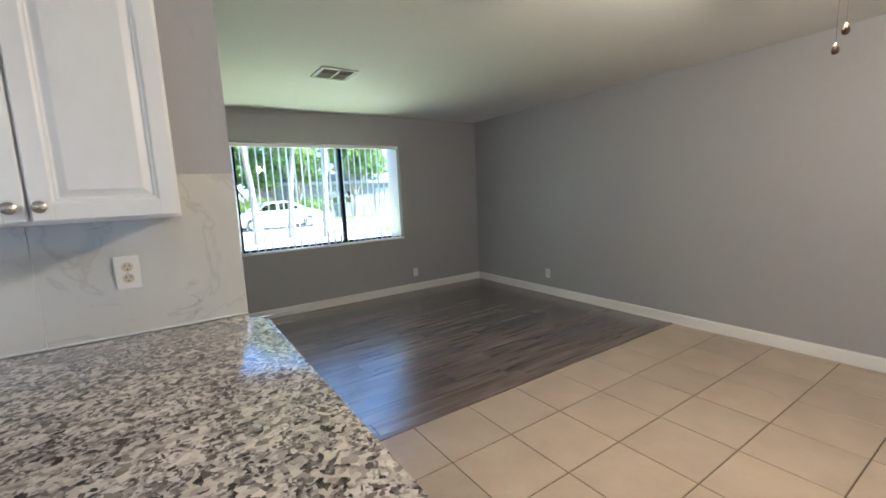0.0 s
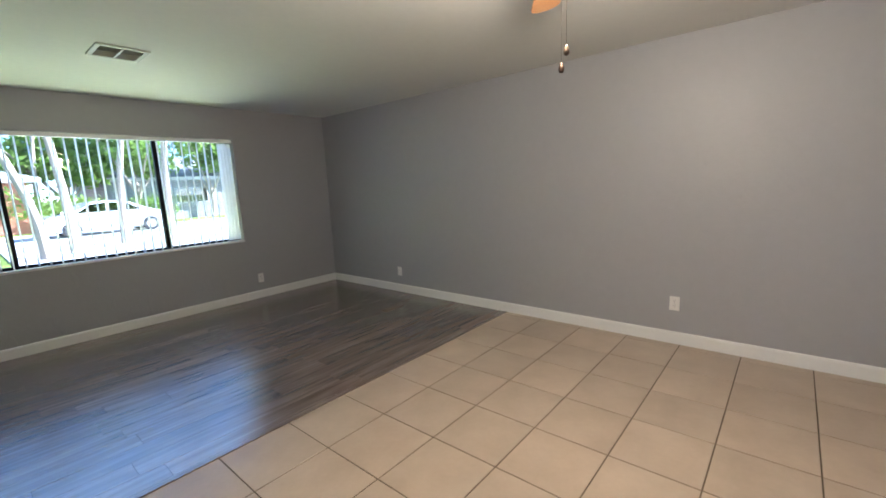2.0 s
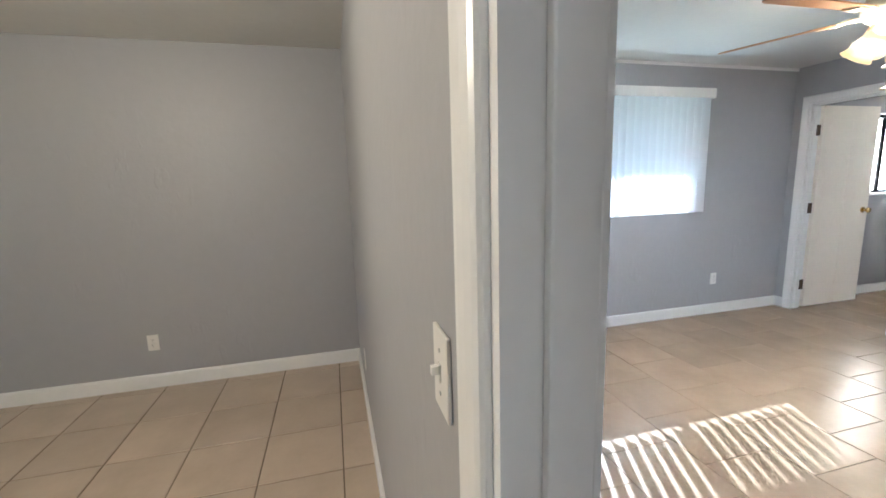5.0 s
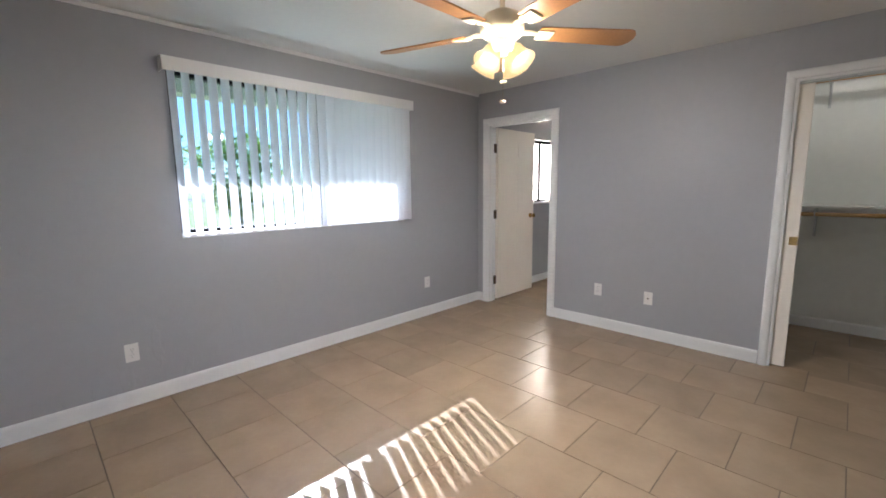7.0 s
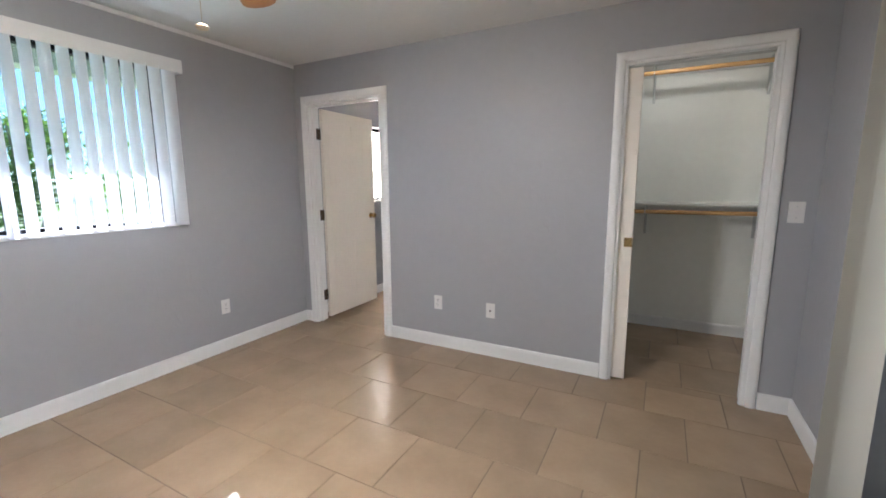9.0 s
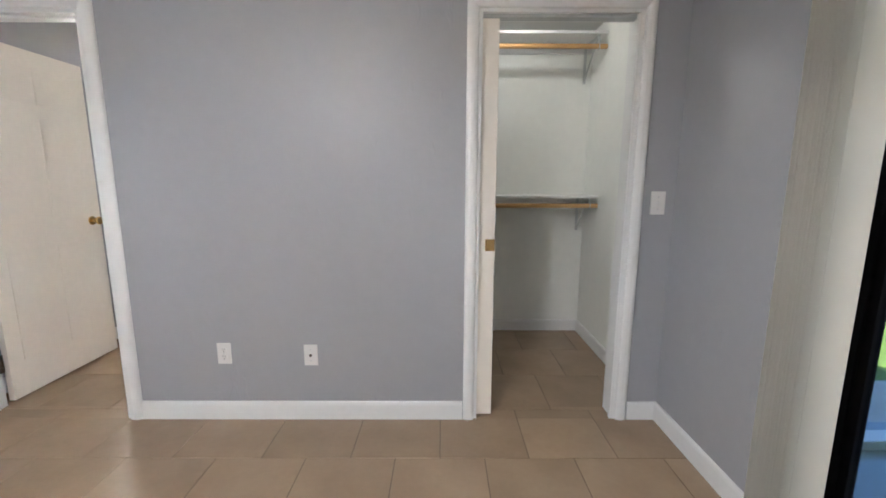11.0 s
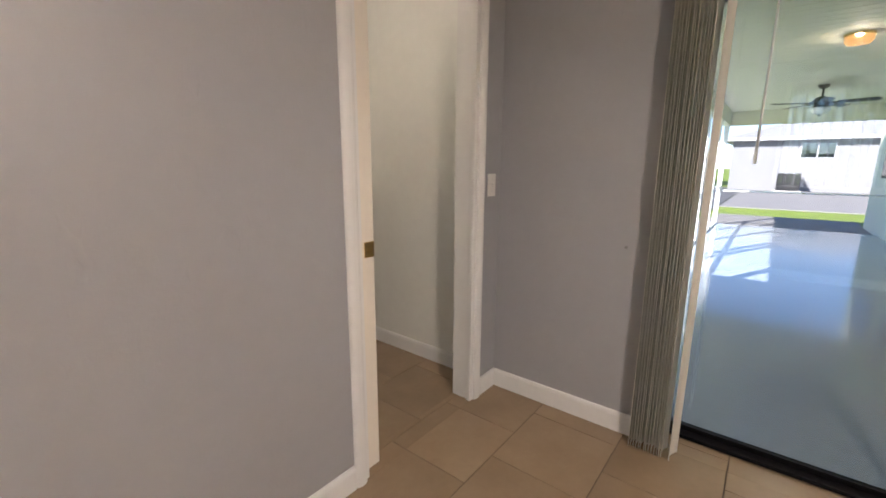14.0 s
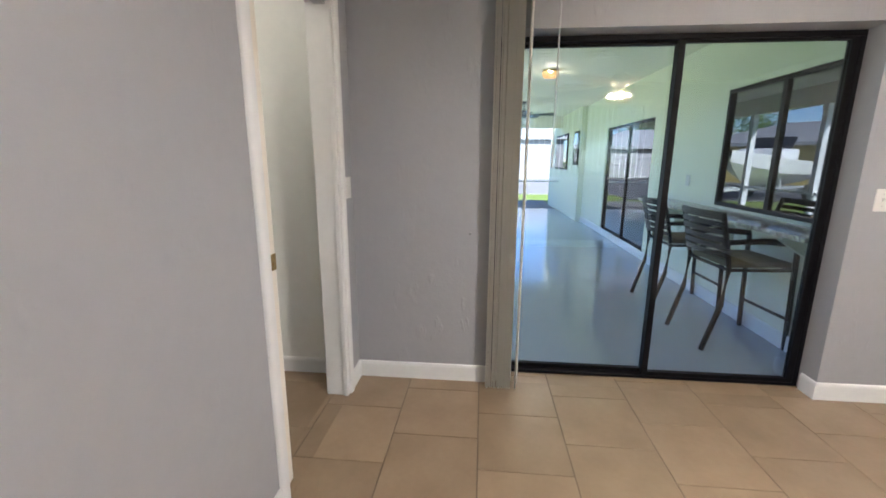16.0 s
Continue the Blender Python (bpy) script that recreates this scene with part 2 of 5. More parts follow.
def leaf_mat(name, dark, light):
    m, nt, b = base(name, 0.55)
    g = nt.nodes.new("ShaderNodeNewGeometry")
    c = ramp(nt, g.outputs["Random Per Island"], [(0, dark), (1, light)])
    nt.links.new(c, b.inputs["Base Color"])
    tl, mx = nt.nodes.new("ShaderNodeBsdfTranslucent"), nt.nodes.new("ShaderNodeMixShader")
    mx.inputs[0].default_value = 0.55
    nt.links.new(c, tl.inputs[0])
    nt.links.new(b.outputs[0], mx.inputs[1])
    nt.links.new(tl.outputs[0], mx.inputs[2])
    nt.links.new(mx.outputs[0], nt.nodes["Material Output"].inputs[0])
    return m


def grass_mat():
    m, nt, b = base("lawn", 0.8)
    n1, n2 = noise_tex(nt, 0.35, 4), noise_tex(nt, 14, 5)
    c = ramp(nt, n1.outputs["Fac"], [(0.3, (0.14, 0.20, 0.02)), (0.7, (0.20, 0.27, 0.032))])
    d = ramp(nt, n2.outputs["Fac"], [(0.25, (0.6, 0.62, 0.55)), (0.75, (1.3, 1.3, 1.2))])
    nt.links.new(mix(nt, c, d, 1.0, "MULTIPLY"), b.inputs["Base Color"])
    bumped(nt, b, n2.outputs["Fac"], 0.6, 0.03)
    return m


PAINT = mat("grey_wall_paint", (0.375, 0.378, 0.398), 0.46, spec=0.55, var=0.03, scale=3, bump=0.3, bscale=30, scuff=True)
PAINT_PALE = mat("pale_closet_paint", (0.85, 0.86, 0.82), 0.6, var=0.03, scale=3, bump=0.1, bscale=55)
CEIL = mat("ceiling_paint", (0.70, 0.70, 0.68), 0.8, var=0.03, scale=4, bump=0.25, bscale=90)
TRIM = mat("white_trim_paint", (0.80, 0.80, 0.79), 0.32, var=0.03, scale=5)
DOORW = mat("cream_door_paint", (0.84, 0.79, 0.71), 0.33, var=0.03, scale=5)
CABW = mat("white_cabinet_paint", (0.82, 0.82, 0.81), 0.3, var=0.02, scale=5)
PLASTIC = mat("white_plastic", (0.78, 0.77, 0.74), 0.3, var=0.02)
IVORY = mat("ivory_plastic", (0.60, 0.52, 0.41), 0.35, var=0.03)
SLOT = mat("dark_slot", (0.02, 0.02, 0.02), 0.6)
GROUT = mat("brown_grout", (0.135, 0.105, 0.075), 0.9, var=0.2, scale=8)
GROUT2 = mat("tan_grout", (0.13, 0.092, 0.062), 0.9, var=0.2, scale=8)
TILE1 = tile_mat("beige_tile", (0.43, 0.355, 0.275), (0.515, 0.43, 0.34), 0.34, 0.0)
TILE2 = tile_mat("tan_tile", (0.285, 0.205, 0.13), (0.345, 0.255, 0.165), 0.27, 0.0)
PLANK = plank_mat()
GRANITE = granite_mat()
MARBLE = marble_mat()
GLASS = glass_mat("window_glass", gloss=0.03)
# East and slider pane tints dim the bright outdoors; no screen is modelled.
GLASS_E = glass_mat("dimming_glass", (0.66, 0.69, 0.67), gloss=0.03)
GLASS_SL = glass_mat("slider_glass", (0.80, 0.82, 0.83), gloss=0.06)
GLASS_DK = glass_mat("dark_window_glass", (0.10, 0.11, 0.12), gloss=0.18)
FRAME = mat("black_aluminium", (0.005, 0.0045, 0.006), 0.55, 0.0, var=0.1, spec=0.15)
BRONZE = mat("bronze_metal", (0.08, 0.055, 0.04), 0.4, 0.6, var=0.1)
CHROME = mat("satin_nickel", (0.62, 0.60, 0.56), 0.25, 1.0, var=0.05)
BRASS = mat("brass", (0.72, 0.52, 0.22), 0.25, 1.0, var=0.1)
STEEL = mat("painted_steel_bracket", (0.55, 0.57, 0.57), 0.4, 0.2)
VANE = vane_mat("blind_vane", (0.88, 0.88, 0.90), 0.58)
VANE_ST = vane_mat("blind_vane_stack", (0.74, 0.72, 0.65), 0.12)
# Warm tint put into the pane to take the blue out of its light.
FROST = vane_mat("frosted_glass", (0.95, 0.91, 0.84), 0.9)
RODWOOD = mat("rod_wood", (0.50, 0.30, 0.11), 0.4, var=0.12, scale=20)
BLADE = mat("fan_blade_wood", (0.42, 0.22, 0.085), 0.4, var=0.15, scale=14)
CREAM = mat("cream_fan_metal", (0.74, 0.66, 0.50), 0.35, 0.1)
DARKFAN = mat("dark_fan_metal", (0.03, 0.03, 0.03), 0.4, 0.4)
SHADE = glow_mat("lit_glass_shade", (1.0, 0.62, 0.24), 0.30, white=0.012, clear=0.36)
BOWL = glow_mat("lit_glass_bowl", (1.0, 0.80, 0.55), 1.6)
LAMP_L = glow_mat("lit_lanai_lamp", (1.0, 0.50, 0.14), 0.35, white=0.012, clear=0.4)
VENTM = mat("vent_metal", (0.42, 0.43, 0.36), 0.45, 0.1)
# Blue in this base colour stands in for sky mirrored by the floor.
LFLOOR = mat("painted_concrete", (0.36, 0.41, 0.46), 0.12, var=0.10, scale=2.5, bump=0.05, bscale=20)
LWALL = mat("pale_green_stucco", (0.74, 0.77, 0.63), 0.8, var=0.04, scale=4, bump=0.5, bscale=45)
# Yellow in this white paint stands in for light thrown up by the lawn.
LCEIL = mat("lawn_tinted_lanai_paint", (0.84, 0.83, 0.68), 0.7, var=0.03)
WHITEAL = mat("white_aluminium", (0.78, 0.80, 0.80), 0.4, 0.1, var=0.03)
CONCRETE = mat("concrete_walk", (0.22, 0.21, 0.20), 0.85, var=0.10, scale=4, bump=0.3)
PALECON = mat("pale_concrete", (0.50, 0.485, 0.45), 0.85, var=0.10, scale=4, bump=0.3)
ASPHALT = mat("asphalt_road", (0.10, 0.10, 0.104), 0.9, var=0.15, scale=3, bump=0.4)
LAWN = grass_mat()
# White house walls greyed in the base colour to hold down sunlit glare.
STUCCO = mat("dimmed_white_stucco", (0.235, 0.235, 0.24), 0.85, var=0.05, scale=3, bump=0.4, bscale=40)
STUCCO_Y = mat("yellow_stucco", (0.72, 0.55, 0.18), 0.85, var=0.05, scale=3)
STUCCO_R = mat("salmon_stucco", (0.55, 0.22, 0.15), 0.85, var=0.06, scale=3)
ROOF = mat("grey_roof_shingle", (0.26, 0.26, 0.27), 0.85, var=0.15, scale=6, bump=0.5)
ROOFW = mat("white_roof_tile", (0.46, 0.46, 0.47), 0.8, var=0.08, scale=6, bump=0.4)
SOFFIT = mat("white_soffit_paint", (0.74, 0.75, 0.72), 0.6, var=0.03)
FASCIA = mat("white_fascia", (0.45, 0.45, 0.45), 0.5, var=0.03)
BARK = mat("palm_bark", (0.32, 0.27, 0.21), 0.9, var=0.25, scale=10, bump=0.6, bscale=25)
LEAF = leaf_mat("green_leaves", (0.11, 0.20, 0.025), (0.30, 0.44, 0.08))
PALMLEAF = leaf_mat("palm_leaves", (0.08, 0.15, 0.025), (0.24, 0.33, 0.08))
CARPAINT = mat("white_car_paint", (0.78, 0.79, 0.80), 0.15, var=0.01, coat=0.6)
RUBBER = mat("black_rubber", (0.02, 0.02, 0.02), 0.7)
BOATW = mat("white_gelcoat", (0.80, 0.80, 0.79), 0.2, var=0.02)
CUSHION = mat("olive_sling_fabric", (0.13, 0.115, 0.07), 0.85, var=0.12, scale=30, bump=0.3, bscale=300)
CHAIRM = mat("black_chair_metal", (0.010, 0.009, 0.010), 0.5, 0.0, var=0.1, spec=0.2)
NAILM = mat("grey_anchor", (0.25, 0.25, 0.25), 0.5)

# ---- mesh helpers ----


def box(bm, x0, y0, z0, x1, y1, z1, bevel=0.0, m=None):
    r = bmesh.ops.create_cube(bm, size=1.0)["verts"]
    for v in r:
        v.co = Vector(((x0 + x1) / 2 + v.co.x * abs(x1 - x0), (y0 + y1) / 2 + v.co.y * abs(y1 - y0), (z0 + z1) / 2 + v.co.z * abs(z1 - z0)))
    if bevel:
        es = list({e for v in r for e in v.link_edges})
        r = bmesh.ops.bevel(bm, geom=es, offset=bevel, segments=2, affect="EDGES", profile=0.6)["verts"]
    if m is not None:
        bmesh.ops.transform(bm, matrix=m, verts=r)
    return bm


def cyl(bm, a, b, r0, r1=None, seg=16):
    a, b = Vector(a), Vector(b)
    d = b - a
    m = Matrix.Translation((a + b) / 2) @ d.to_track_quat("Z", "Y").to_matrix().to_4x4()
    bmesh.ops.create_cone(bm, cap_ends=True, segments=seg, radius1=r0, radius2=r0 if r1 is None else r1, depth=d.length, matrix=m)
    return bm


def lathe(bm, profile, seg=24, m=Matrix.Identity(4)):
    rings = []
    for r, z in profile:
        rings.append([bm.verts.new(m @ Vector((r * math.cos(2 * math.pi * k / seg), r * math.sin(2 * math.pi * k / seg), z))) for k in range(seg)])
    for p, q in zip(rings, rings[1:]):
        for k in range(seg):
            bm.faces.new((p[k], p[(k + 1) % seg], q[(k + 1) % seg], q[k]))
    return bm


def sweep(bm, section, path, closed=True):
    """A constant section of (u, v) points carried along a straight run: path gives origin, u way, v way, run."""
    o, u, v, w = (Vector(p) for p in path)
    a = [bm.verts.new(o + u * p + v * q) for p, q in section]
    b = [bm.verts.new(o + u * p + v * q + w) for p, q in section]
    n = len(section)
    for k in range(n if closed else n - 1):
        bm.faces.new((a[k], a[(k + 1) % n], b[(k + 1) % n], b[k]))
    if closed:
        bm.faces.new(a[::-1])
        bm.faces.new(b)
    return bm


def tube(bm, pts, r, seg=8):
    """A round bar through the points."""
    pts = [Vector(p) for p in pts]
    rings = []
    for k, p in enumerate(pts):
        d = (pts[min(k + 1, len(pts) - 1)] - pts[max(k - 1, 0)]).normalized()
        q = d.to_track_quat("Z", "Y").to_matrix()
        rr = r[k] if isinstance(r, (list, tuple)) else r
        rings.append([bm.verts.new(p + q @ Vector((rr * math.cos(2 * math.pi * j / seg), rr * math.sin(2 * math.pi * j / seg), 0))) for j in range(seg)])
    for a, b in zip(rings, rings[1:]):
        for j in range(seg):
            bm.faces.new((a[j], a[(j + 1) % seg], b[(j + 1) % seg], b[j]))
    bm.faces.new(rings[0][::-1])
    bm.faces.new(rings[-1])
    return bm


def part(name, bm, material, parent=None, label="", smooth=False):
    """Links a bmesh as one mesh object under a thing or a part."""
    bmesh.ops.recalc_face_normals(bm, faces=bm.faces)
    me = bpy.data.meshes.new(name)
    bm.to_mesh(me)
    bm.free()
    me.materials.append(material)
    if smooth:
        me.shade_smooth()
        me.set_sharp_from_angle(angle=radians(35))
    ob = new(name, me)
    if parent is not None:
        ob.parent = parent
        inv = parent.matrix_basis.inverted() if parent.parent is None else Matrix.Identity(4)
        ob.matrix_parent_inverse = inv
    if label:
        ob["label"] = label
    return ob


def thing(name, label, category, place=(0, 0, 0), group="", kind=""):
    e = new(name)
    e.location = place
    e.empty_display_size = 0.1
    return tagged(e, label, category, group, kind)


def B(*a, **k):
    return box(bmesh.new(), *a, **k)


def struct(name, bm, material, label="", category="", smooth=False):
    return tagged(part(name, bm, material, None, label, smooth), label, category, kind="structure")


def wall(name, axis, face0, face1, a0, a1, z0, z1, holes, material, label):
    """A wall along x or y between two faces, with openings (a0, a1, z0, z1) through it."""
    cuts = sorted({a0, a1, *(h[0] for h in holes), *(h[1] for h in holes)})
    bm = bmesh.new()
    for p, q in zip(cuts, cuts[1:]):
        mid = (p + q) / 2
        zs = [(z0, z1)]
        for h in holes:
            if h[0] < mid < h[1]:
                zs = [(s, t) for lo, hi in zs for s, t in ((lo, min(hi, h[2])), (max(lo, h[3]), hi)) if t - s > 1e-4]
        for s, t in zs:
            if axis == "x":
                box(bm, p, face0, s, q, face1, t)
            else:
                box(bm, face0, p, s, face1, q, t)
    return struct(name, bm, material, label, "wall")


# ---- the house ----
EX, EXO = 5.97, 6.15          # east wall, inner and outer face
NY, NYO = 5.84, 6.02          # north wall
SY, BN = -0.14, -0.232         # wall between living room and bedroom
BS, BSO = -4.485, -4.60       # south bedroom wall
WX, WXO = 2.205, 2.00         # west bedroom wall
LN, LNI = -1.50, -1.36        # lanai wall, outside and kitchen side
CZ, CB = 2.355, 2.38          # ceilings
TOP = 2.60
WIN_N = (1.78, 4.68, 0.765, 2.0)
WIN_E = (-3.345, -1.44, 1.045, 2.12)
WIN_B = (-6.45, -5.63, 1.12, 1.98)
SL_Y0, SL_Y1, SL_Z = -3.70, -1.865, 1.955
DOOR_B = (5.015, 5.825, 2.035)
DOOR_C = (2.422, 3.185, 2.045)
DOOR_L = (2.30, 3.055, 2.035)

GREY = "matt grey painted plaster wall"
wall("wall_north", "x", NY, NYO, -1.6, EXO, 0, TOP, [WIN_N], PAINT, GREY + " with a wide window opening")
wall("wall_east", "y", EX, EXO, -7.2, NY, 0, TOP, [WIN_E, WIN_B], PAINT, GREY + " running past living room and bedroom")
wall("wall_living_south", "x", SY, BN, WX, EX, 0, TOP, [(DOOR_L[0], DOOR_L[1], 0, DOOR_L[2])], PAINT, GREY + " with a cased doorway")
wall("wall_bedroom_west", "y", WX, WXO, BSO, BN, 0, TOP, [(SL_Y0, SL_Y1, 0, SL_Z)], PAINT, GREY + " with a deep sliding door opening")
wall("wall_kitchen_east", "y", WX, WXO, BN, SY, 0, TOP, [], PAINT, GREY)
wall("wall_bedroom_south", "x", BS, BSO, WXO, EX, 0, TOP, [(DOOR_B[0], DOOR_B[1], 0, DOOR_B[2]), (DOOR_C[0], DOOR_C[1], 0, DOOR_C[2])], PAINT, GREY + " with two white cased doorways")
wall("wall_kitchen_north", "x", 2.62, 2.73, -1.6, 2.235, 0, TOP, [], PAINT, "short grey painted kitchen wall that ends free")
wall("wall_kitchen_south", "x", LN, LNI, -5.2, WXO, -0.1, 2.75, [(0.22, 1.92, 0.89, 1.95), (-3.6, -1.45, -0.02, 1.88)], LWALL, "pale green stucco lanai wall with a serving window")
wall("wall_west", "y", -1.75, -1.6, LNI, NYO, 0, TOP, [], PAINT, GREY)
wall("wall_bath_south", "x", -7.2, -7.05, 4.0, EX, 0, TOP, [], PAINT, GREY)
wall("wall_bath_west", "y", 4.10, 4.22, -7.05, BSO, 0, TOP, [], PAINT, GREY)
# closet: pale paint, its own lining
wall("wall_closet_back", "x", -5.82, -5.94, 2.09, 4.10, 0, TOP, [], PAINT_PALE, "pale painted closet back wall")
wall("wall_closet_west", "y", 2.20, 2.08, -5.82, BSO, 0, TOP, [], PAINT_PALE, "pale painted closet side wall")
wall("wall_closet_east", "y", 4.02, 4.10, -5.82, BSO, 0, TOP, [], PAINT_PALE, "pale painted closet side wall")
struct("ceiling_living", B(-1.6, SY, CZ, EX, NY, CZ + 0.06), CEIL, "white textured living room ceiling", "ceiling")
struct("ceiling_kitchen_nook", B(-1.6, LNI, CZ, WXO, SY, CZ + 0.06), CEIL, "white textured kitchen ceiling", "ceiling")
struct("ceiling_bedroom", B(WX, BS, CB, EX, BN, CB + 0.06), CEIL, "white textured bedroom ceiling", "ceiling")
struct("trim_ceiling_edge", B(EX - 0.012, BS, CB - 0.028, EX, BN, CB - 0.0005, 0.003), TRIM, "thin white trim strip under the bedroom ceiling", "trim")
struct("ceiling_bath", B(4.22, -7.05, CB, EX, BSO, CB + 0.06), CEIL, "white bathroom ceiling", "ceiling")
struct("ceiling_closet", B(2.2, -5.82, CB, 4.02, BSO, CB + 0.06), CEIL, "white closet ceiling", "ceiling")
rf = bmesh.new()
box(rf, -1.9, LN - 0.02, TOP, 6.75, 6.9, TOP + 0.12)
box(rf, WXO, -6.1, TOP, 6.75, LN - 0.02, TOP + 0.12)
box(rf, 3.9, -7.5, TOP, 6.75, -6.1, TOP + 0.12)
struct("roof_slab", rf, SOFFIT, "flat white roof edge over the house", "roof")
struct("roof_eave_east", B(6.75, -7.5, 2.12, 6.95, 6.9, TOP + 0.12), SOFFIT, "white eave board along the roof edge", "roof")


def baseboard(name, runs, h=0.095):
    """Runs of (x0, y0, x1, y1, nx, ny): a board 14 mm thick with an eased top, standing off the wall along n."""
    t = thing(name, "white painted baseboard", "baseboard", kind="structure")
    for x0, y0, x1, y1, nx, ny in runs:
        sec = [(0, 0), (0.014, 0), (0.014, h - 0.018), (0.011, h - 0.006), (0.006, h), (0, h)]
        bm = sweep(bmesh.new(), sec, ((x0, y0, 0.001), (nx, ny, 0), (0, 0, 1), (x1 - x0, y1 - y0, 0)))
        part("board", bm, TRIM, t)
    return t


baseboard("baseboard_living", [(-1.6, NY, EX, NY, 0, -1), (EX, SY, EX, NY - 0.014, -1, 0), (3.125, SY, EX - 0.014, SY, 0, 1)], 0.10)
baseboard("baseboard_bedroom", [(EX, BS, EX, BN, -1, 0), (3.243, BS, 4.948, BS, 0, 1), (5.895, BS, EX - 0.014, BS, 0, 1), (WX, BS, 2.365, BS, 0, 1),
                                (WX, BS + 0.014, WX, SL_Y0, 1, 0), (WX, SL_Y1, WX, BN, 1, 0), (3.125, BN, EX - 0.014, BN, 0, -1), (WXO + 0.1, SL_Y1, WX + 0.014, SL_Y1, 0, -1)], 0.10)
baseboard("baseboard_closet", [(2.2, -5.82, 4.02, -5.82, 0, 1), (2.2, -5.806, 2.2, BSO, 1, 0)])
baseboard("baseboard_bath", [(EX, -7.05, EX, BSO, -1, 0), (4.22, -7.05, EX - 0.014, -7.05, 0, 1)])


def casing_set(name, axis_y, out, x0, x1, ztop, width, label):
    """A moulded casing round an opening in a wall along x: two legs and a head with mitred corners."""
    t = thing(name, label, "door casing", kind="structure")
    prof = [(0, 0.0), (0, 0.010), (0.003, 0.014), (0.010, 0.017), (width * 0.35, 0.0195), (width * 0.6, 0.020), (width - 0.013, 0.018), (width - 0.006, 0.0145), (width - 0.002, 0.010), (width, 0.004), (width, 0.0)]
    for side in ("left", "right", "head"):
        bm = bmesh.new()
        a, b = [], []
        for u, v in prof:
            y = axis_y + out * (v + 0.001)
            if side == "left":
                a.append(bm.verts.new((x0 - u, y, 0.001)))
                b.append(bm.verts.new((x0 - u, y, ztop + u)))
            elif side == "right":
                a.append(bm.verts.new((x1 + u, y, 0.001)))
                b.append(bm.verts.new((x1 + u, y, ztop + u)))
            else:
                a.append(bm.verts.new((x0 - u, y, ztop + u)))
                b.append(bm.verts.new((x1 + u, y, ztop + u)))
        n = len(prof)
        for k in range(n):
            bm.faces.new((a[k], a[(k + 1) % n], b[(k + 1) % n], b[k]))
        bm.faces.new(a)
        bm.faces.new(b)
        part("casing_" + ("head" if side == "head" else "leg"), bm, TRIM, t)
    return t


def jamb_set(name, y0, y1, x0, x1, ztop, label, stop=None):
    t = thing(name, label, "door jamb", kind="structure")
    lo, hi = min(y0, y1), max(y0, y1)
    part("jamb_leg", B(x0, lo, 0.001, x0 + 0.018, hi, ztop - 0.018), TRIM, t)
    part("jamb_leg", B(x1 - 0.018, lo, 0.001, x1, hi, ztop - 0.018), TRIM, t)
    part("jamb_head", B(x0, lo, ztop - 0.018, x1, hi, ztop - 0.001), TRIM, t)
    if stop:
        s0, s1 = stop
        part("stop", B(x0 + 0.018, s0, 0.001, x0 + 0.030, s1, ztop - 0.03, 0.003), TRIM, t)
        part("stop", B(x1 - 0.030, s0, 0.001, x1 - 0.018, s1, ztop - 0.03, 0.003), TRIM, t)
        part("stop", B(x0 + 0.018, s0, ztop - 0.03, x1 - 0.018, s1, ztop - 0.018, 0.003), TRIM, t)
    return t


casing_set("trim_living_door_north", SY, 1, DOOR_L[0], DOOR_L[1], DOOR_L[2], 0.07, "white painted door casing")
casing_set("trim_living_door_south", BN, -1, DOOR_L[0], DOOR_L[1], DOOR_L[2], 0.065, "white painted door casing")
jamb_set("trim_living_door_jamb", SY + 0.004, BN - 0.004, *DOOR_L, "white painted door jamb", (-0.222, -0.175))
casing_set("trim_bath_door", BS, 1, *DOOR_B, 0.065, "white painted door casing round the bathroom door")
jamb_set("trim_bath_jamb", BS + 0.004, BSO - 0.004, *DOOR_B, "white painted door jamb", (-4.555, -4.52))
casing_set("trim_closet_door", BS, 1, *DOOR_C, 0.055, "white moulded casing round the closet doorway")
casing_set("trim_closet_inside", BSO, -1, *DOOR_C, 0.06, "white casing inside the closet")
# the pocket door's split jamb on the east side, plain jambs elsewhere
pj = thing("trim_closet_jamb", "white split jamb of the pocket door", "door jamb", kind="structure")
for y0, y1 in ((BS + 0.003, BS - 0.018), (BSO + 0.036, BSO - 0.004)):
    part("jamb_leg", B(DOOR_C[1] - 0.018, y1, 0.001, DOOR_C[1], y0, DOOR_C[2] - 0.018), TRIM, pj)
    part("jamb_head", B(DOOR_C[0], y1, DOOR_C[2] - 0.018, DOOR_C[1], y0, DOOR_C[2] - 0.001), TRIM, pj)
part("jamb_leg", B(DOOR_C[0], BSO - 0.004, 0.001, DOOR_C[0] + 0.018, BS + 0.004, DOOR_C[2] - 0.018), TRIM, pj)
part("stop", B(DOOR_C[0] + 0.018, BS - 0.02, 0.001, DOOR_C[0] + 0.03, BS + 0.004, DOOR_C[2] - 0.02, 0.003), TRIM, pj)
part("track", B(DOOR_C[0] + 0.018, -4.56, DOOR_C[2] - 0.03, DOOR_C[1], -4.508, DOOR_C[2] - 0.001), STEEL, pj, "grey steel sliding track")


# ---- windows ----


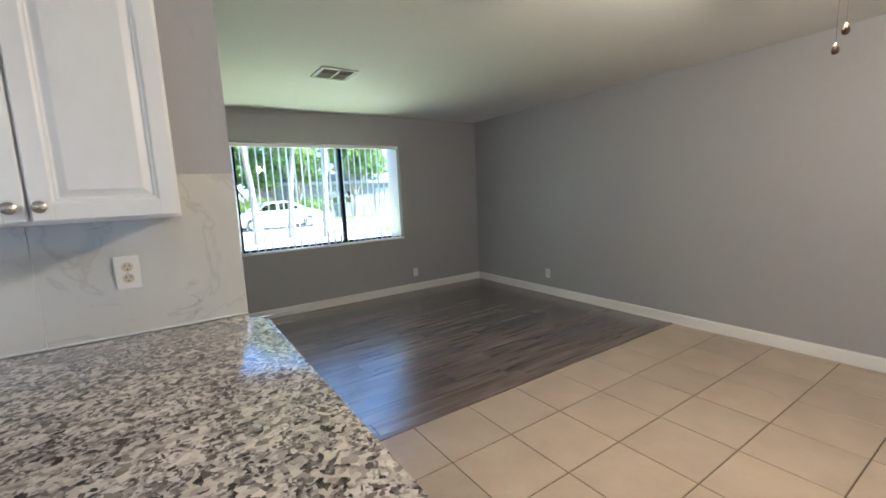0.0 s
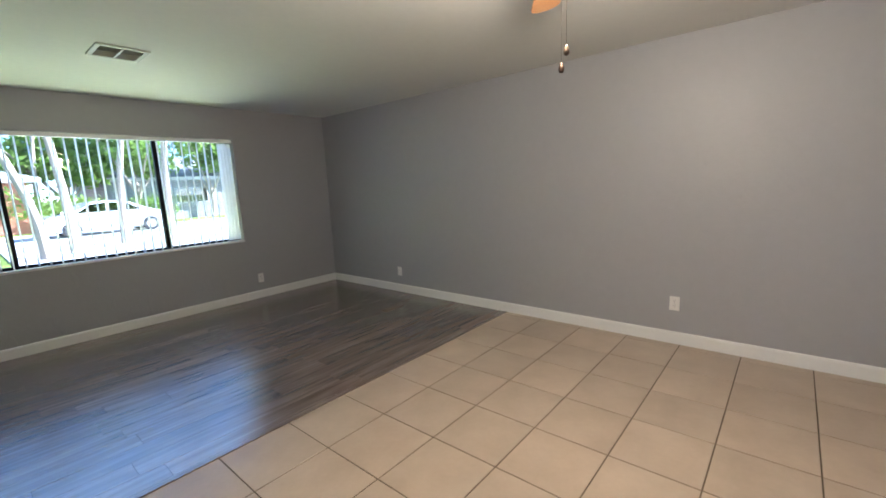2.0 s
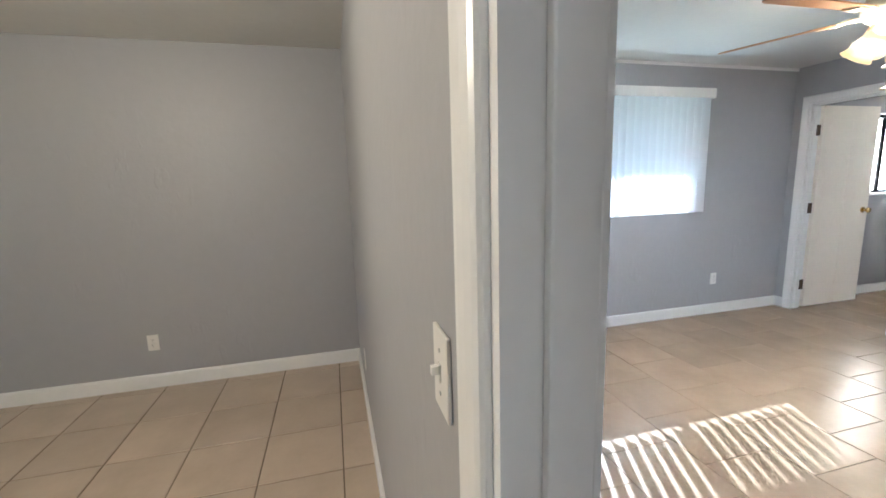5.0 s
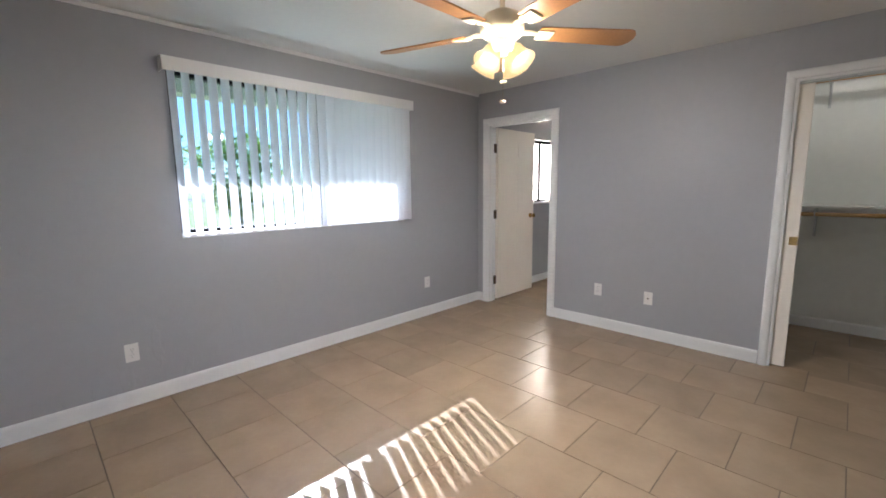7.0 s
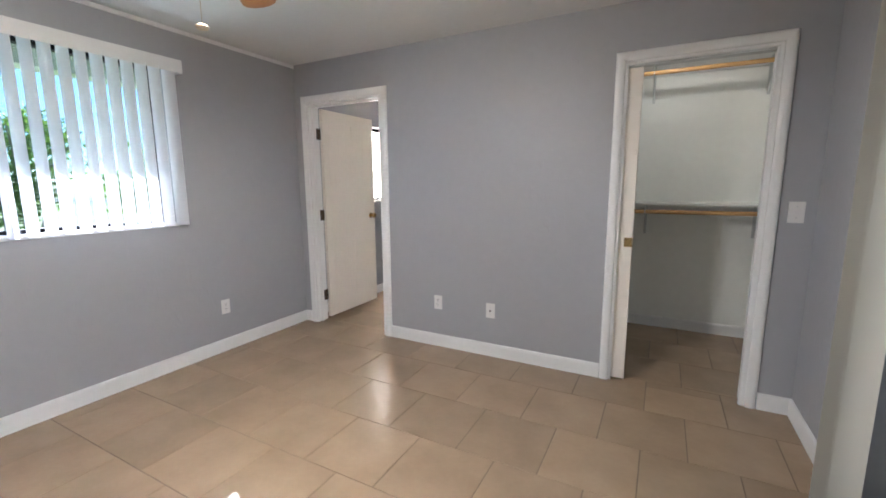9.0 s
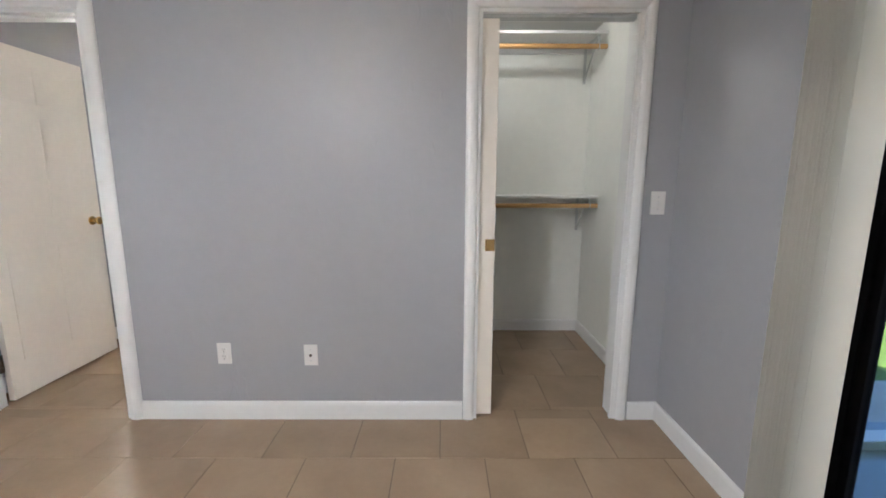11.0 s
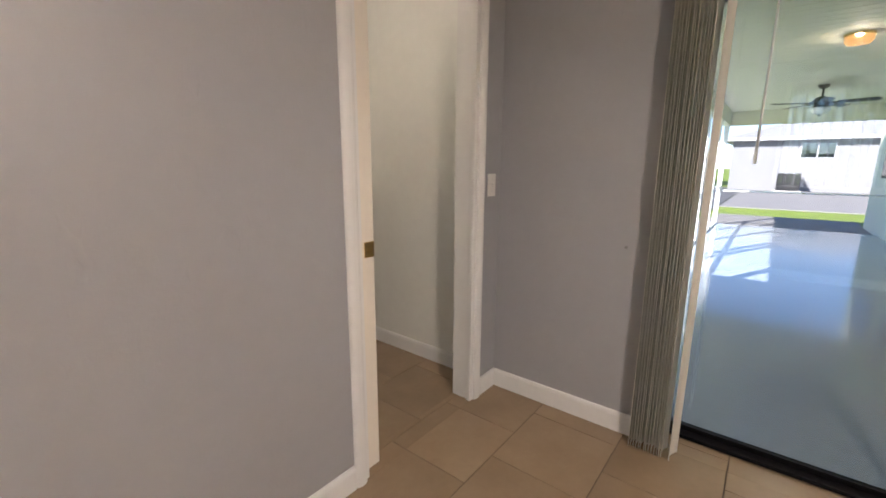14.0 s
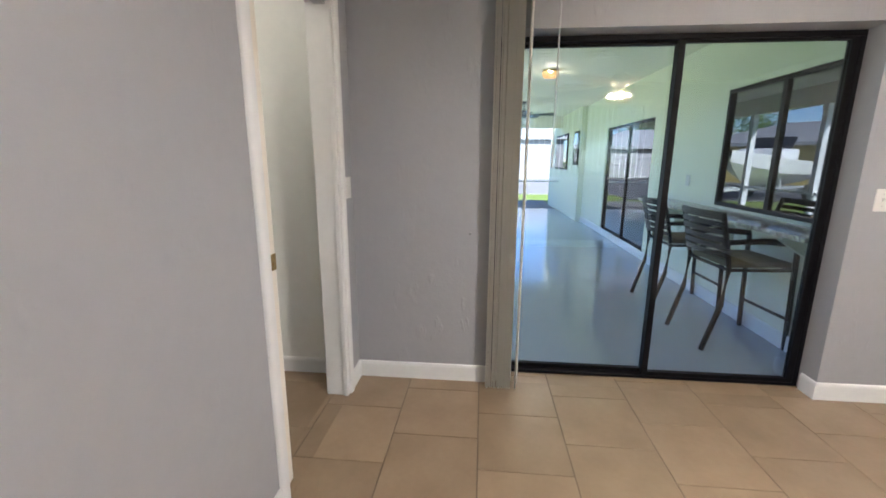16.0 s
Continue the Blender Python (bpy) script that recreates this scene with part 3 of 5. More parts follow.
def slide_window(name, axis, plane, a0, a1, z0, z1, bars, out, glass, label, sill_depth, sill_at):
    """A black aluminium sliding window in a wall: outer frame, bars and panes. out is the way to the open air."""
    t = thing(name, label, "window", kind="structure")

    def bx(p, q, d0, d1, s, u):
        if axis == "x":
            return B(p, plane + d0, s, q, plane + d1, u, 0.002)
        return B(plane + d0, p, s, plane + d1, q, u, 0.002)

    f = 0.035
    for p, q, s, u in ((a0, a1, z1 - f, z1 - 0.002), (a0, a1, z0 + 0.002, z0 + f), (a0, a0 + f, z0 + f, z1 - f), (a1 - f, a1, z0 + f, z1 - f)):
        part("window_frame", bx(p, q, -0.03, 0.03, s, u), FRAME, t)
    edges = [a0 + f, *bars, a1 - f]
    for b in bars:
        part("window_bar", bx(b - 0.024, b + 0.024, -0.022, 0.022, z0 + f, z1 - f), FRAME, t)
    for p, q in zip(edges, edges[1:]):
        pane = part("pane", bx(p + 0.0, q - 0.0, -0.003, 0.003, z0 + f, z1 - f), glass, t)
        pane.visible_shadow = glass is FROST
    if sill_depth:
        lo, hi = sorted((sill_at, plane - out * 0.031))
        bm = B(a0 - 0.0, lo, z0 - 0.012, a1 + 0.0, hi, z0 + 0.012, 0.004) if axis == "x" else B(lo, a0, z0 - 0.012, hi, a1, z0 + 0.012, 0.004)
        part("window_sill", bm, TRIM, t)
    return t


slide_window("window_north", "x", 5.955, *WIN_N, [2.67, 3.89], 1, GLASS, "wide black-framed sliding window in three lights", 0.1, NY - 0.012)
slide_window("window_east", "y", 6.09, *WIN_E, [-2.52], 1, GLASS_E, "black-framed sliding bedroom window", 0.1, EX - 0.012)
slide_window("window_bath", "y", 6.09, *WIN_B, [-5.98], 1, FROST, "small black-framed bathroom window", 0.1, EX - 0.012)
slide_window("window_kitchen", "x", LN + 0.03, 0.22, 1.92, 0.89, 1.95, [0.95], -1, GLASS_DK, "dark-framed kitchen serving window facing the lanai", 0, 0)
slide_window("window_lanai_slider", "x", LN + 0.05, -3.6, -1.45, -0.02, 1.88, [-2.5], -1, GLASS_DK, "dark-framed lanai sliding door", 0, 0)

# sliding glass door of the bedroom
sd = thing("door_slider", "black-framed sliding glass door to the lanai", "sliding door", kind="structure")
SX0, SX1 = 1.985, 2.075
part("door_frame", B(SX0, SL_Y0, 0.002, SX1, SL_Y1, 0.018, 0.003), FRAME, sd)
part("door_frame", B(SX0, SL_Y0, SL_Z - 0.03, SX1, SL_Y1, SL_Z - 0.002, 0.003), FRAME, sd)
part("door_frame", B(SX0, SL_Y0, 0.018, SX1 - 0.042, SL_Y0 + 0.025, SL_Z - 0.03, 0.003), FRAME, sd)
part("door_frame", B(SX0, SL_Y1 - 0.025, 0.018, SX1, SL_Y1, SL_Z - 0.03, 0.003), FRAME, sd)


def slider_leaf(x, y0, y1):
    d, w, zt = 0.016, 0.034, SL_Z - 0.031
    for p, q, s, u in ((y0, y0 + w, 0.019, zt), (y1 - w, y1, 0.019, zt), (y0 + w, y1 - w, 0.019, 0.042), (y0 + w, y1 - w, zt - 0.014, zt)):
        part("leaf_frame", B(x - d, p, s, x + d, q, u, 0.003), FRAME, sd)
    g = part("pane", B(x - 0.003, y0 + w, 0.042, x + 0.003, y1 - w, zt - 0.014), GLASS_SL, sd)
    g.visible_shadow = False


slider_leaf(2.010, SL_Y0 + 0.024, -2.714)
slider_leaf(2.052, -2.755, SL_Y1 - 0.024)

# bathroom door: hinged on the east jamb, swung into the bathroom
bd = thing("door_bath", "cream panelled bathroom door standing open on bronze hinges", "door", (5.822, -4.615, 0), kind="structure")
swing = pose(5.815, -4.625, 0, 0, 0, 180 + 90)
leaf = bmesh.new()
box(leaf, 0.014, -0.0175, 0.012, 0.775, 0.0175, 2.012, 0.002, swing)
leaf_ob = part("door_leaf", leaf, DOORW, bd)
for px0, px1 in ((0.10, 0.35), (0.415, 0.665)):
    for z0, z1 in ((0.22, 0.86), (1.02, 1.62), (1.70, 1.90)):
        for s in (1, -1):
            bm = bmesh.new()
            y = 0.0178 * s
            box(bm, px0, min(y, y + 0.004 * s), z0, px1, max(y, y + 0.004 * s), z1, 0.0018, swing)
            part("raised_panel", bm, DOORW, leaf_ob)
for s in (1, -1):
    bm = lathe(bmesh.new(), [(0.001, 0), (0.03, 0), (0.03, 0.006), (0.012, 0.012), (0.011, 0.03), (0.022, 0.036), (0.028, 0.048), (0.025, 0.060), (0.014, 0.067), (0.001, 0.068)], 20,
               swing @ pose(0.70, 0.018 * s, 0.98, -90 * s, 0, 0))
    part("door_knob", bm, BRASS, leaf_ob, "round brass knob", True)
for z in (0.25, 1.03, 1.78):
    bm = bmesh.new()
    for k in range(3):
        cyl(bm, (5.800, -4.598, z - 0.050 + 0.034 * k), (5.800, -4.598, z - 0.018 + 0.034 * k), 0.0095, seg=12)
    box(bm, 5.797, -4.6125, z - 0.050, 5.8065, -4.560, z + 0.050, 0.001)
    part("hinge", bm, BRONZE, bd, "bronze butt hinge")

# closet pocket door, mostly pushed into its pocket
pd = thing("door_pocket", "white pocket door pushed into the wall with a brass pull", "door", (3.15, -4.542, 0), kind="structure")
pl = part("door_leaf", B(3.086, -4.543, 0.012, 3.23, -4.508, 2.01, 0.003), DOORW, pd)
bm = B(3.0835, -4.535, 0.905, 3.087, -4.516, 0.975, 0.001)
box(bm, 3.088, -4.5085, 0.912, 3.135, -4.5045, 0.972, 0.001)
part("pull_plate", bm, BRASS, pl, "square brass latch plate")
bm = cyl(bmesh.new(), (3.112, -4.5048, 0.935), (3.112, -4.501, 0.935), 0.006, seg=10)
part("latch", bm, BRASS, pl)

# ---- lanai shell ----
LZ = -0.06
struct("lanai_floor", B(-7.6, -4.55, LZ - 0.15, WXO, LN, LZ), LFLOOR, "glossy grey painted concrete lanai floor, tinted blue for reflected sky", "floor")
lc = bmesh.new()
for k in range(70):
    x0 = -7.8 + 0.14 * k
    box(lc, x0 + 0.004, -4.74, 2.46, x0 + 0.136, LN - 0.001, 2.49)
box(lc, -7.8, -4.74, 2.467, WXO - 0.002, LN - 0.001, 2.525)
struct("ceiling_lanai", lc, LCEIL, "white planked lanai ceiling", "ceiling")
struct("lanai_roof", B(-8.0, -4.75, 2.53, WXO - 0.002, LN - 0.022, 2.598), FASCIA, "flat white lanai roof", "roof")
struct("lanai_beam", B(-7.6, -4.42, 2.16, WXO, -4.28, 2.46, 0.01), LCEIL, "white beam over the lanai screens", "beam")
struct("lanai_beam_west", B(-7.6, -4.28, 2.16, -7.46, LN, 2.46, 0.01), LCEIL, "white beam across the lanai end", "beam")
struct("lanai_sill", B(-7.6, -4.40, LZ, WXO, -4.30, LZ + 0.05, 0.005), WHITEAL, "white screen sill along the lanai edge", "sill")
struct("lanai_baseboard", B(-5.2, LN - 0.016, LZ + 0.001, 1.99, LN - 0.001, LZ + 0.12, 0.004), WHITEAL, "white painted band along the lanai wall foot", "baseboard")
struct("wall_lanai_wing", B(-9.3, -1.62, -0.2, -5.2, LN + 0.1, 2.75), LWALL, "pale green stucco wing wall", "wall")

# ---- kitchen ----
ct = thing("countertop", "speckled grey and white polished granite countertop", "countertop", (1.6, 1.9, 0.9))
bm = bmesh.new()
CX1, CYS, CYN, RR = 2.284, 1.16, 2.60, 0.05
outline = [(0.30, CYS), (CX1 - RR, CYS)]
outline += [(CX1 - RR + RR * math.sin(a), CYS + RR - RR * math.cos(a)) for a in (radians(d) for d in range(15, 91, 15))]
outline += [(CX1 - RR + RR * math.cos(a), 2.52 - RR + RR * math.sin(a)) for a in (radians(d) for d in range(0, 91, 15))]
outline += [(2.235, 2.52), (2.235, CYN), (0.30, CYN)]
top = [bm.verts.new((x, y, 0.92)) for x, y in outline]
low = [bm.verts.new((x, y, 0.88)) for x, y in outline]
bm.faces.new(top)
bm.faces.new(low[::-1])
for k in range(len(outline)):
    j = (k + 1) % len(outline)
    bm.faces.new((top[k], low[k], low[j], top[j]))
rim = [e for e in bm.edges if abs(e.verts[0].co.z - e.verts[1].co.z) < 1e-6]
bmesh.ops.bevel(bm, geom=rim, offset=0.012, segments=3, affect="EDGES", profile=0.5)
part("slab", bm, GRANITE, ct, smooth=True)

bc = thing("base_cabinet", "white painted kitchen base cabinet under the granite", "cabinet", (1.3, 1.9, 0))
part("body", B(0.34, 1.24, 0.09, 2.255, 2.60, 0.878, 0.003), CABW, bc)
part("toe_kick", B(0.38, 1.30, 0.001, 2.20, 2.58, 0.09), CABW, bc)


def raised_door(x0, x1, z0, z1, y, parent):
    """A framed door with a raised panel facing south: stiles and rails, a moulded groove and a bevelled field."""
    w, f = 0.047, y - 0.019
    bm = bmesh.new()
    box(bm, x0, f, z0, x0 + w, y - 0.001, z1, 0.004)
    box(bm, x1 - w, f, z0, x1, y - 0.001, z1, 0.004)
    box(bm, x0 + w - 0.003, f + 0.0003, z0, x1 - w + 0.003, y - 0.001, z0 + w, 0.004)
    box(bm, x0 + w - 0.003, f + 0.0003, z1 - w, x1 - w + 0.003, y - 0.001, z1, 0.004)
    d = part("cabinet_door", bm, CABW, parent)
    bm = bmesh.new()
    rings = []
    for inset, depth in ((w - 0.004, 0.0185), (w + 0.004, 0.0135), (w + 0.009, 0.0135), (w + 0.012, 0.0095), (w + 0.015, 0.0095), (w + 0.030, 0.0165), (w + 0.034, 0.0180), (w + 0.036, 0.0180)):
        rings.append([bm.verts.new((x, y - depth, z)) for x, z in ((x0 + inset, z0 + inset), (x1 - inset, z0 + inset), (x1 - inset, z1 - inset), (x0 + inset, z1 - inset))])
    for a, b in zip(rings, rings[1:]):
        for k in range(4):
            bm.faces.new((a[k], a[(k + 1) % 4], b[(k + 1) % 4], b[k]))
    bm.faces.new(rings[-1])
    part("raised_panel", bm, CABW, d)
    return d


def knob(x, z, y, parent):
    bm = lathe(bmesh.new(), [(0.001, 0), (0.009, 0), (0.006, 0.010), (0.007, 0.014), (0.015, 0.019), (0.016, 0.024), (0.011, 0.029), (0.001, 0.031)], 20, pose(x, y, z, 90, 0, 0))
    part("knob", bm, CHROME, parent, "round satin nickel knob", True)


uc = thing("upper_cabinet", "white raised-panel upper cabinet with nickel knobs", "cabinet", (1.7, 2.46, 1.33))
part("body", B(1.30, 2.332, 1.33, 2.045, 2.617, 2.12, 0.003), CABW, uc)
part("crown", B(1.29, 2.31, 2.12, 2.06, 2.617, 2.16, 0.008), CABW, uc)
d1 = raised_door(1.712, 2.040, 1.34, 2.115, 2.331, uc)
d0 = raised_door(1.376, 1.704, 1.34, 2.115, 2.331, uc)
knob(1.735, 1.378, 2.312, d1)
knob(1.678, 1.378, 2.312, d0)

bs = thing("backsplash", "glossy cream marble-look tile backsplash with grey veins", "backsplash", (1.4, 2.612, 0.92), kind="structure")
for k in range(4):
    x1 = 2.235 - 0.60 * k
    x0 = max(x1 - 0.598, 0.3)
    if x1 > x0:
        part("tile", B(x0, 2.608, 0.921, x1, 2.6185, 1.475, 0.0015), MARBLE, bs)
part("grout", B(0.301, 2.6105, 0.9212, 2.2345, 2.6165, 1.4745), TRIM, bs, "pale grout behind the tile joints")
part("caulk", B(0.45, 2.603, 0.9203, 2.234, 2.6078, 0.927, 0.001), TRIM, bs, "thin white bead of caulk")


def outlet(name, place, n, label, kind="duplex"):
    """A wall plate at place facing n (one of the four ways); the plate's width runs sideways."""
    rz = {(0, -1): 0, (1, 0): 90, (0, 1): 180, (-1, 0): -90}[n]
    m = pose(*place, 0, 0, rz)
    t = thing(name, label, "outlet" if kind in ("duplex", "coax") else "switch", place)
    bm = bmesh.new()
    box(bm, -0.036, -0.0065, -0.0575, 0.036, -0.0005, 0.0575, 0.003, m)
    part("plate", bm, PLASTIC, t)
    if kind == "duplex":
        for dz in (-0.0195, 0.0195):
            bm = bmesh.new()
            cyl(bm, m @ Vector((0, -0.006, dz)), m @ Vector((0, -0.0085, dz)), 0.0165, seg=20)
            s = part("socket", bm, IVORY if "marble" in label else PLASTIC, t)
            bm = bmesh.new()
            box(bm, -0.0075, -0.0092, dz + 0.001, -0.0055, -0.0086, dz + 0.009, 0, m)
            box(bm, 0.0055, -0.0092, dz + 0.001, 0.0075, -0.0086, dz + 0.009, 0, m)
            cyl(bm, m @ Vector((0, -0.0086, dz - 0.008)), m @ Vector((0, -0.0092, dz - 0.008)), 0.0026, seg=8)
            part("slot", bm, SLOT, s)
    elif kind == "coax":
        bm = cyl(bmesh.new(), m @ Vector((0, -0.006, 0)), m @ Vector((0, -0.016, 0)), 0.0062, seg=12)
        part("connector", bm, BRONZE, t)
    else:
        bm = bmesh.new()
        box(bm, -0.006, -0.009, -0.0125, 0.006, -0.006, 0.0125, 0.001, m)
        box(bm, -0.004, -0.019, -0.002, 0.004, -0.008, 0.010, 0.001, m)
        part("toggle", bm, PLASTIC, t)
    for dz in ((0,) if kind == "duplex" else (-0.03, 0.03)):
        bm = cyl(bmesh.new(), m @ Vector((0, -0.0063, dz)), m @ Vector((0, -0.0078, dz)), 0.0032, seg=8)
        part("screw", bm, STEEL, t)
    return t


outlet("outlet", (1.872, 2.6075, 1.142), (0, -1), "white duplex outlet set in the marble backsplash")
outlet("outlet", (EX, 4.43, 0.27), (-1, 0), "white duplex outlet on the grey wall")
outlet("outlet", (EX, 1.285, 0.335), (-1, 0), "white duplex outlet on the grey wall")
outlet("outlet", (4.83, NY, 0.26), (0, -1), "grey-white outlet below the wide window")
outlet("outlet", (5.19, SY, 0.34), (0, 1), "white duplex outlet on the grey wall")
outlet("light_switch", (3.235, SY, 1.16), (0, 1), "white toggle light switch beside the doorway", "switch")
outlet("outlet", (EX, -3.64, 0.36), (-1, 0), "white duplex outlet under the bedroom window")
outlet("outlet", (EX, -1.10, 0.345), (-1, 0), "white duplex outlet under the bedroom window")
outlet("outlet", (4.49, BS, 0.37), (0, 1), "white duplex outlet on the grey bedroom wall")
outlet("outlet", (4.038, BS, 0.362), (0, 1), "white plate with a coaxial connector", "coax")
outlet("light_switch", (2.291, BS, 1.158), (0, 1), "white toggle light switch beside the closet", "switch")
outlet("light_switch", (WX, -1.745, 1.12), (1, 0), "white toggle light switch beside the sliding door", "switch")
an = thing("wall_anchor", "small grey plastic anchor stuck in the plaster", "anchor", (WX, -3.818, 0.902))
part("plug", cyl(bmesh.new(), (WX + 0.0003, -3.818, 0.902), (WX + 0.006, -3.818, 0.902), 0.007, seg=10), NAILM, an)

# Base ring added out of view as the unseen kitchen bulb's fixture.
kl = thing("ceiling_light", "assumed kitchen ceiling light out of view, base ring only", "ceiling light", (-0.6, 0.2, CZ))
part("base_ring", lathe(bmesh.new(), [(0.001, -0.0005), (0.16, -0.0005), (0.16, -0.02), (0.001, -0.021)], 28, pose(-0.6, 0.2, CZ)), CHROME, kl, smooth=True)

# ceiling vent of the living room
vt = thing("ceiling_vent", "grey-green stamped metal ceiling vent with slanted louvres", "vent", (3.27, 4.20, CZ))
VX0, VX1, VY0, VY1 = 3.115, 3.415, 4.06, 4.36
for a in ((VX0, VY0, VX1, VY0 + 0.03), (VX0, VY1 - 0.03, VX1, VY1), (VX0, VY0 + 0.03, VX0 + 0.03, VY1 - 0.03), (VX1 - 0.03, VY0 + 0.03, VX1, VY1 - 0.03)):
    part("frame", B(a[0], a[1], CZ - 0.012, a[2], a[3], CZ - 0.0005, 0.003), VENTM, vt)
# Near-black panel put in for the shade inside the duct; no hole is cut.
part("backing", B(VX0 + 0.03, VY0 + 0.03, CZ - 0.003, VX1 - 0.03, VY1 - 0.03, CZ - 0.0006), SLOT, vt, "dark panel standing in for the shaded duct")
for k in range(9):
    y = VY0 + 0.045 + k * 0.0255
    bm = bmesh.new()
    box(bm, VX0 + 0.03, -0.009, -0.0008, VX1 - 0.03, 0.009, 0.0008, 0, pose(0, y, CZ - 0.010, 38 if k < 4 else -38))
    part("slat", bm, VENTM, vt)
part("divider", B((VX0 + VX1) / 2 - 0.006, VY0 + 0.03, CZ - 0.016, (VX0 + VX1) / 2 + 0.006, VY1 - 0.03, CZ - 0.004), VENTM, vt)


# ---- ceiling fans ----


def fan_blade(bm, m, r0, r1, w0, w1, droop=0.0):
    """A flat blade with rounded tip along +x of m."""
    pts = [(r0, -w0 / 2), (r0 + 0.06, -w0 / 2 - 0.004), (r1 - 0.05, -w1 / 2)]
    pts += [(r1 - 0.05 + 0.05 * math.sin(a), -w1 / 2 * math.cos(a)) for a in (radians(d) for d in (30, 60, 90))]
    pts += [(p, -q) for p, q in pts[::-1]]
    up = [bm.verts.new(m @ Vector((x, y, 0.004))) for x, y in pts]
    dn = [bm.verts.new(m @ Vector((x, y, -0.003))) for x, y in pts]
    bm.faces.new(up)
    bm.faces.new(dn[::-1])
    for k in range(len(pts)):
        j = (k + 1) % len(pts)
        bm.faces.new((up[k], dn[k], dn[j], up[j]))


def ceiling_fan(name, label, x, y, zc, drop, metal, blade, turn, n, span, lamp):
    t = thing(name, label, "ceiling fan", (x, y, zc))
    M = pose(x, y, zc)
    part("canopy", lathe(bmesh.new(), [(0.001, -0.0005), (0.07, -0.0005), (0.072, -0.012), (0.055, -0.045), (0.02, -0.055), (0.001, -0.056)], 24, M), metal, t, smooth=True)
    part("downrod", cyl(bmesh.new(), (x, y, zc - 0.05), (x, y, zc - drop + 0.06), 0.012), metal, t)
    h = zc - drop
    part("motor", lathe(bmesh.new(), [(0.001, 0.075), (0.045, 0.07), (0.085, 0.05), (0.105, 0.02), (0.105, -0.015), (0.085, -0.045), (0.055, -0.06), (0.001, -0.06)], 28, pose(x, y, h)), metal, t, smooth=True)
    for k in range(n):
        a = pose(x, y, h - 0.02, 0, 0, turn + 360 * k / n)
        bm = bmesh.new()
        tube(bm, [a @ Vector(p) for p in ((0.09, 0, 0), (0.14, 0, 0.004), (0.19, 0, -0.006))], [0.014, 0.011, 0.010], 8)
        box(bm, 0.17, -0.035, -0.011, 0.25, 0.035, -0.004, 0.003, a @ pose(0, 0, 0, -12))
        arm = part("blade_arm", bm, metal, t)
        bm = bmesh.new()
        fan_blade(bm, a @ pose(0, 0, 0.0, -12), 0.18, span, 0.10, 0.135)
        part("blade", bm, blade, arm)
    if lamp == "tulips":
        part("light_fitter", lathe(bmesh.new(), [(0.001, -0.06), (0.06, -0.06), (0.065, -0.085), (0.045, -0.11), (0.02, -0.125), (0.001, -0.127)], 24, pose(x, y, h)), metal, t, smooth=True)
        for k in range(4):
            a = pose(x, y, h - 0.095, 0, 0, turn - 18 + 90 * k) @ pose(0.05, 0, 0, 0, -38, 0)
            prof = [(0.02, 0.0), (0.03, -0.012), (0.042, -0.035), (0.046, -0.065), (0.055, -0.092), (0.066, -0.108), (0.064, -0.108), (0.052, -0.088), (0.042, -0.06), (0.036, -0.03), (0.018, -0.004)]
            part("shade", lathe(bmesh.new(), prof, 20, a), SHADE, t, "lit frosted glass tulip shade", True)
        for dx, dy, z in ((0.012, -0.03, 0.24), (-0.015, 0.01, 0.34)):
            ch = part("pull_chain", cyl(bmesh.new(), (x + dx, y + dy, h - 0.12), (x + dx, y + dy, h - z), 0.0008, seg=6), BRASS, t)
            part("chain_pull", lathe(bmesh.new(), [(0.001, 0.008), (0.010, 0.006), (0.018, 0.0), (0.014, -0.007), (0.001, -0.009)], 16, pose(x + dx, y + dy, h - z)), CREAM, ch, smooth=True)
    elif lamp == "bowl":
        part("light_fitter", lathe(bmesh.new(), [(0.001, -0.06), (0.09, -0.06), (0.098, -0.075), (0.098, -0.088), (0.001, -0.088)], 28, pose(x, y, h)), metal, t, smooth=True)
        prof = [(0.125, -0.088), (0.128, -0.10), (0.112, -0.135), (0.08, -0.165), (0.04, -0.182), (0.002, -0.186)]
        part("bowl", lathe(bmesh.new(), prof, 28, pose(x, y, h)), BOWL if metal is not DARKFAN else CABW, t, "frosted glass bowl", True)
        bm = lathe(bmesh.new(), [(0.001, -0.18), (0.016, -0.184), (0.018, -0.198), (0.008, -0.21), (0.001, -0.213)], 14, pose(x, y, h))
        part("finial", bm, metal, t, smooth=True)
        if metal is not DARKFAN:
            for dx, dy, z in ((0.0, -0.012, 0.375), (0.012, 0.012, 0.425)):
                ch = part("pull_chain", cyl(bmesh.new(), (x + dx, y + dy, h - 0.15), (x + dx, y + dy, h - z + 0.01), 0.0006, seg=6), BRONZE, t)
                part("chain_pull", lathe(bmesh.new(), [(0.001, 0.018), (0.005, 0.014), (0.010, 0.0), (0.010, -0.010), (0.006, -0.017), (0.001, -0.018)], 12, pose(x + dx, y + dy, h - z)), BRONZE, ch, smooth=True)
    return t


ceiling_fan("ceiling_fan", "bronze ceiling fan with wooden blades and a lit glass bowl", 3.80, 1.255, CZ, 0.175, BRONZE, BLADE, 32, 5, 0.62, "bowl")
ceiling_fan("ceiling_fan", "cream ceiling fan with oak blades and lit tulip shades", 4.10, -2.40, CB, 0.29, CREAM, BLADE, 18, 5, 0.68, "tulips")
ceiling_fan("ceiling_fan", "black lanai ceiling fan with a white glass bowl", -4.45, -2.95, 2.46, 0.24, DARKFAN, DARKFAN, 5, 5, 0.64, "bowl")

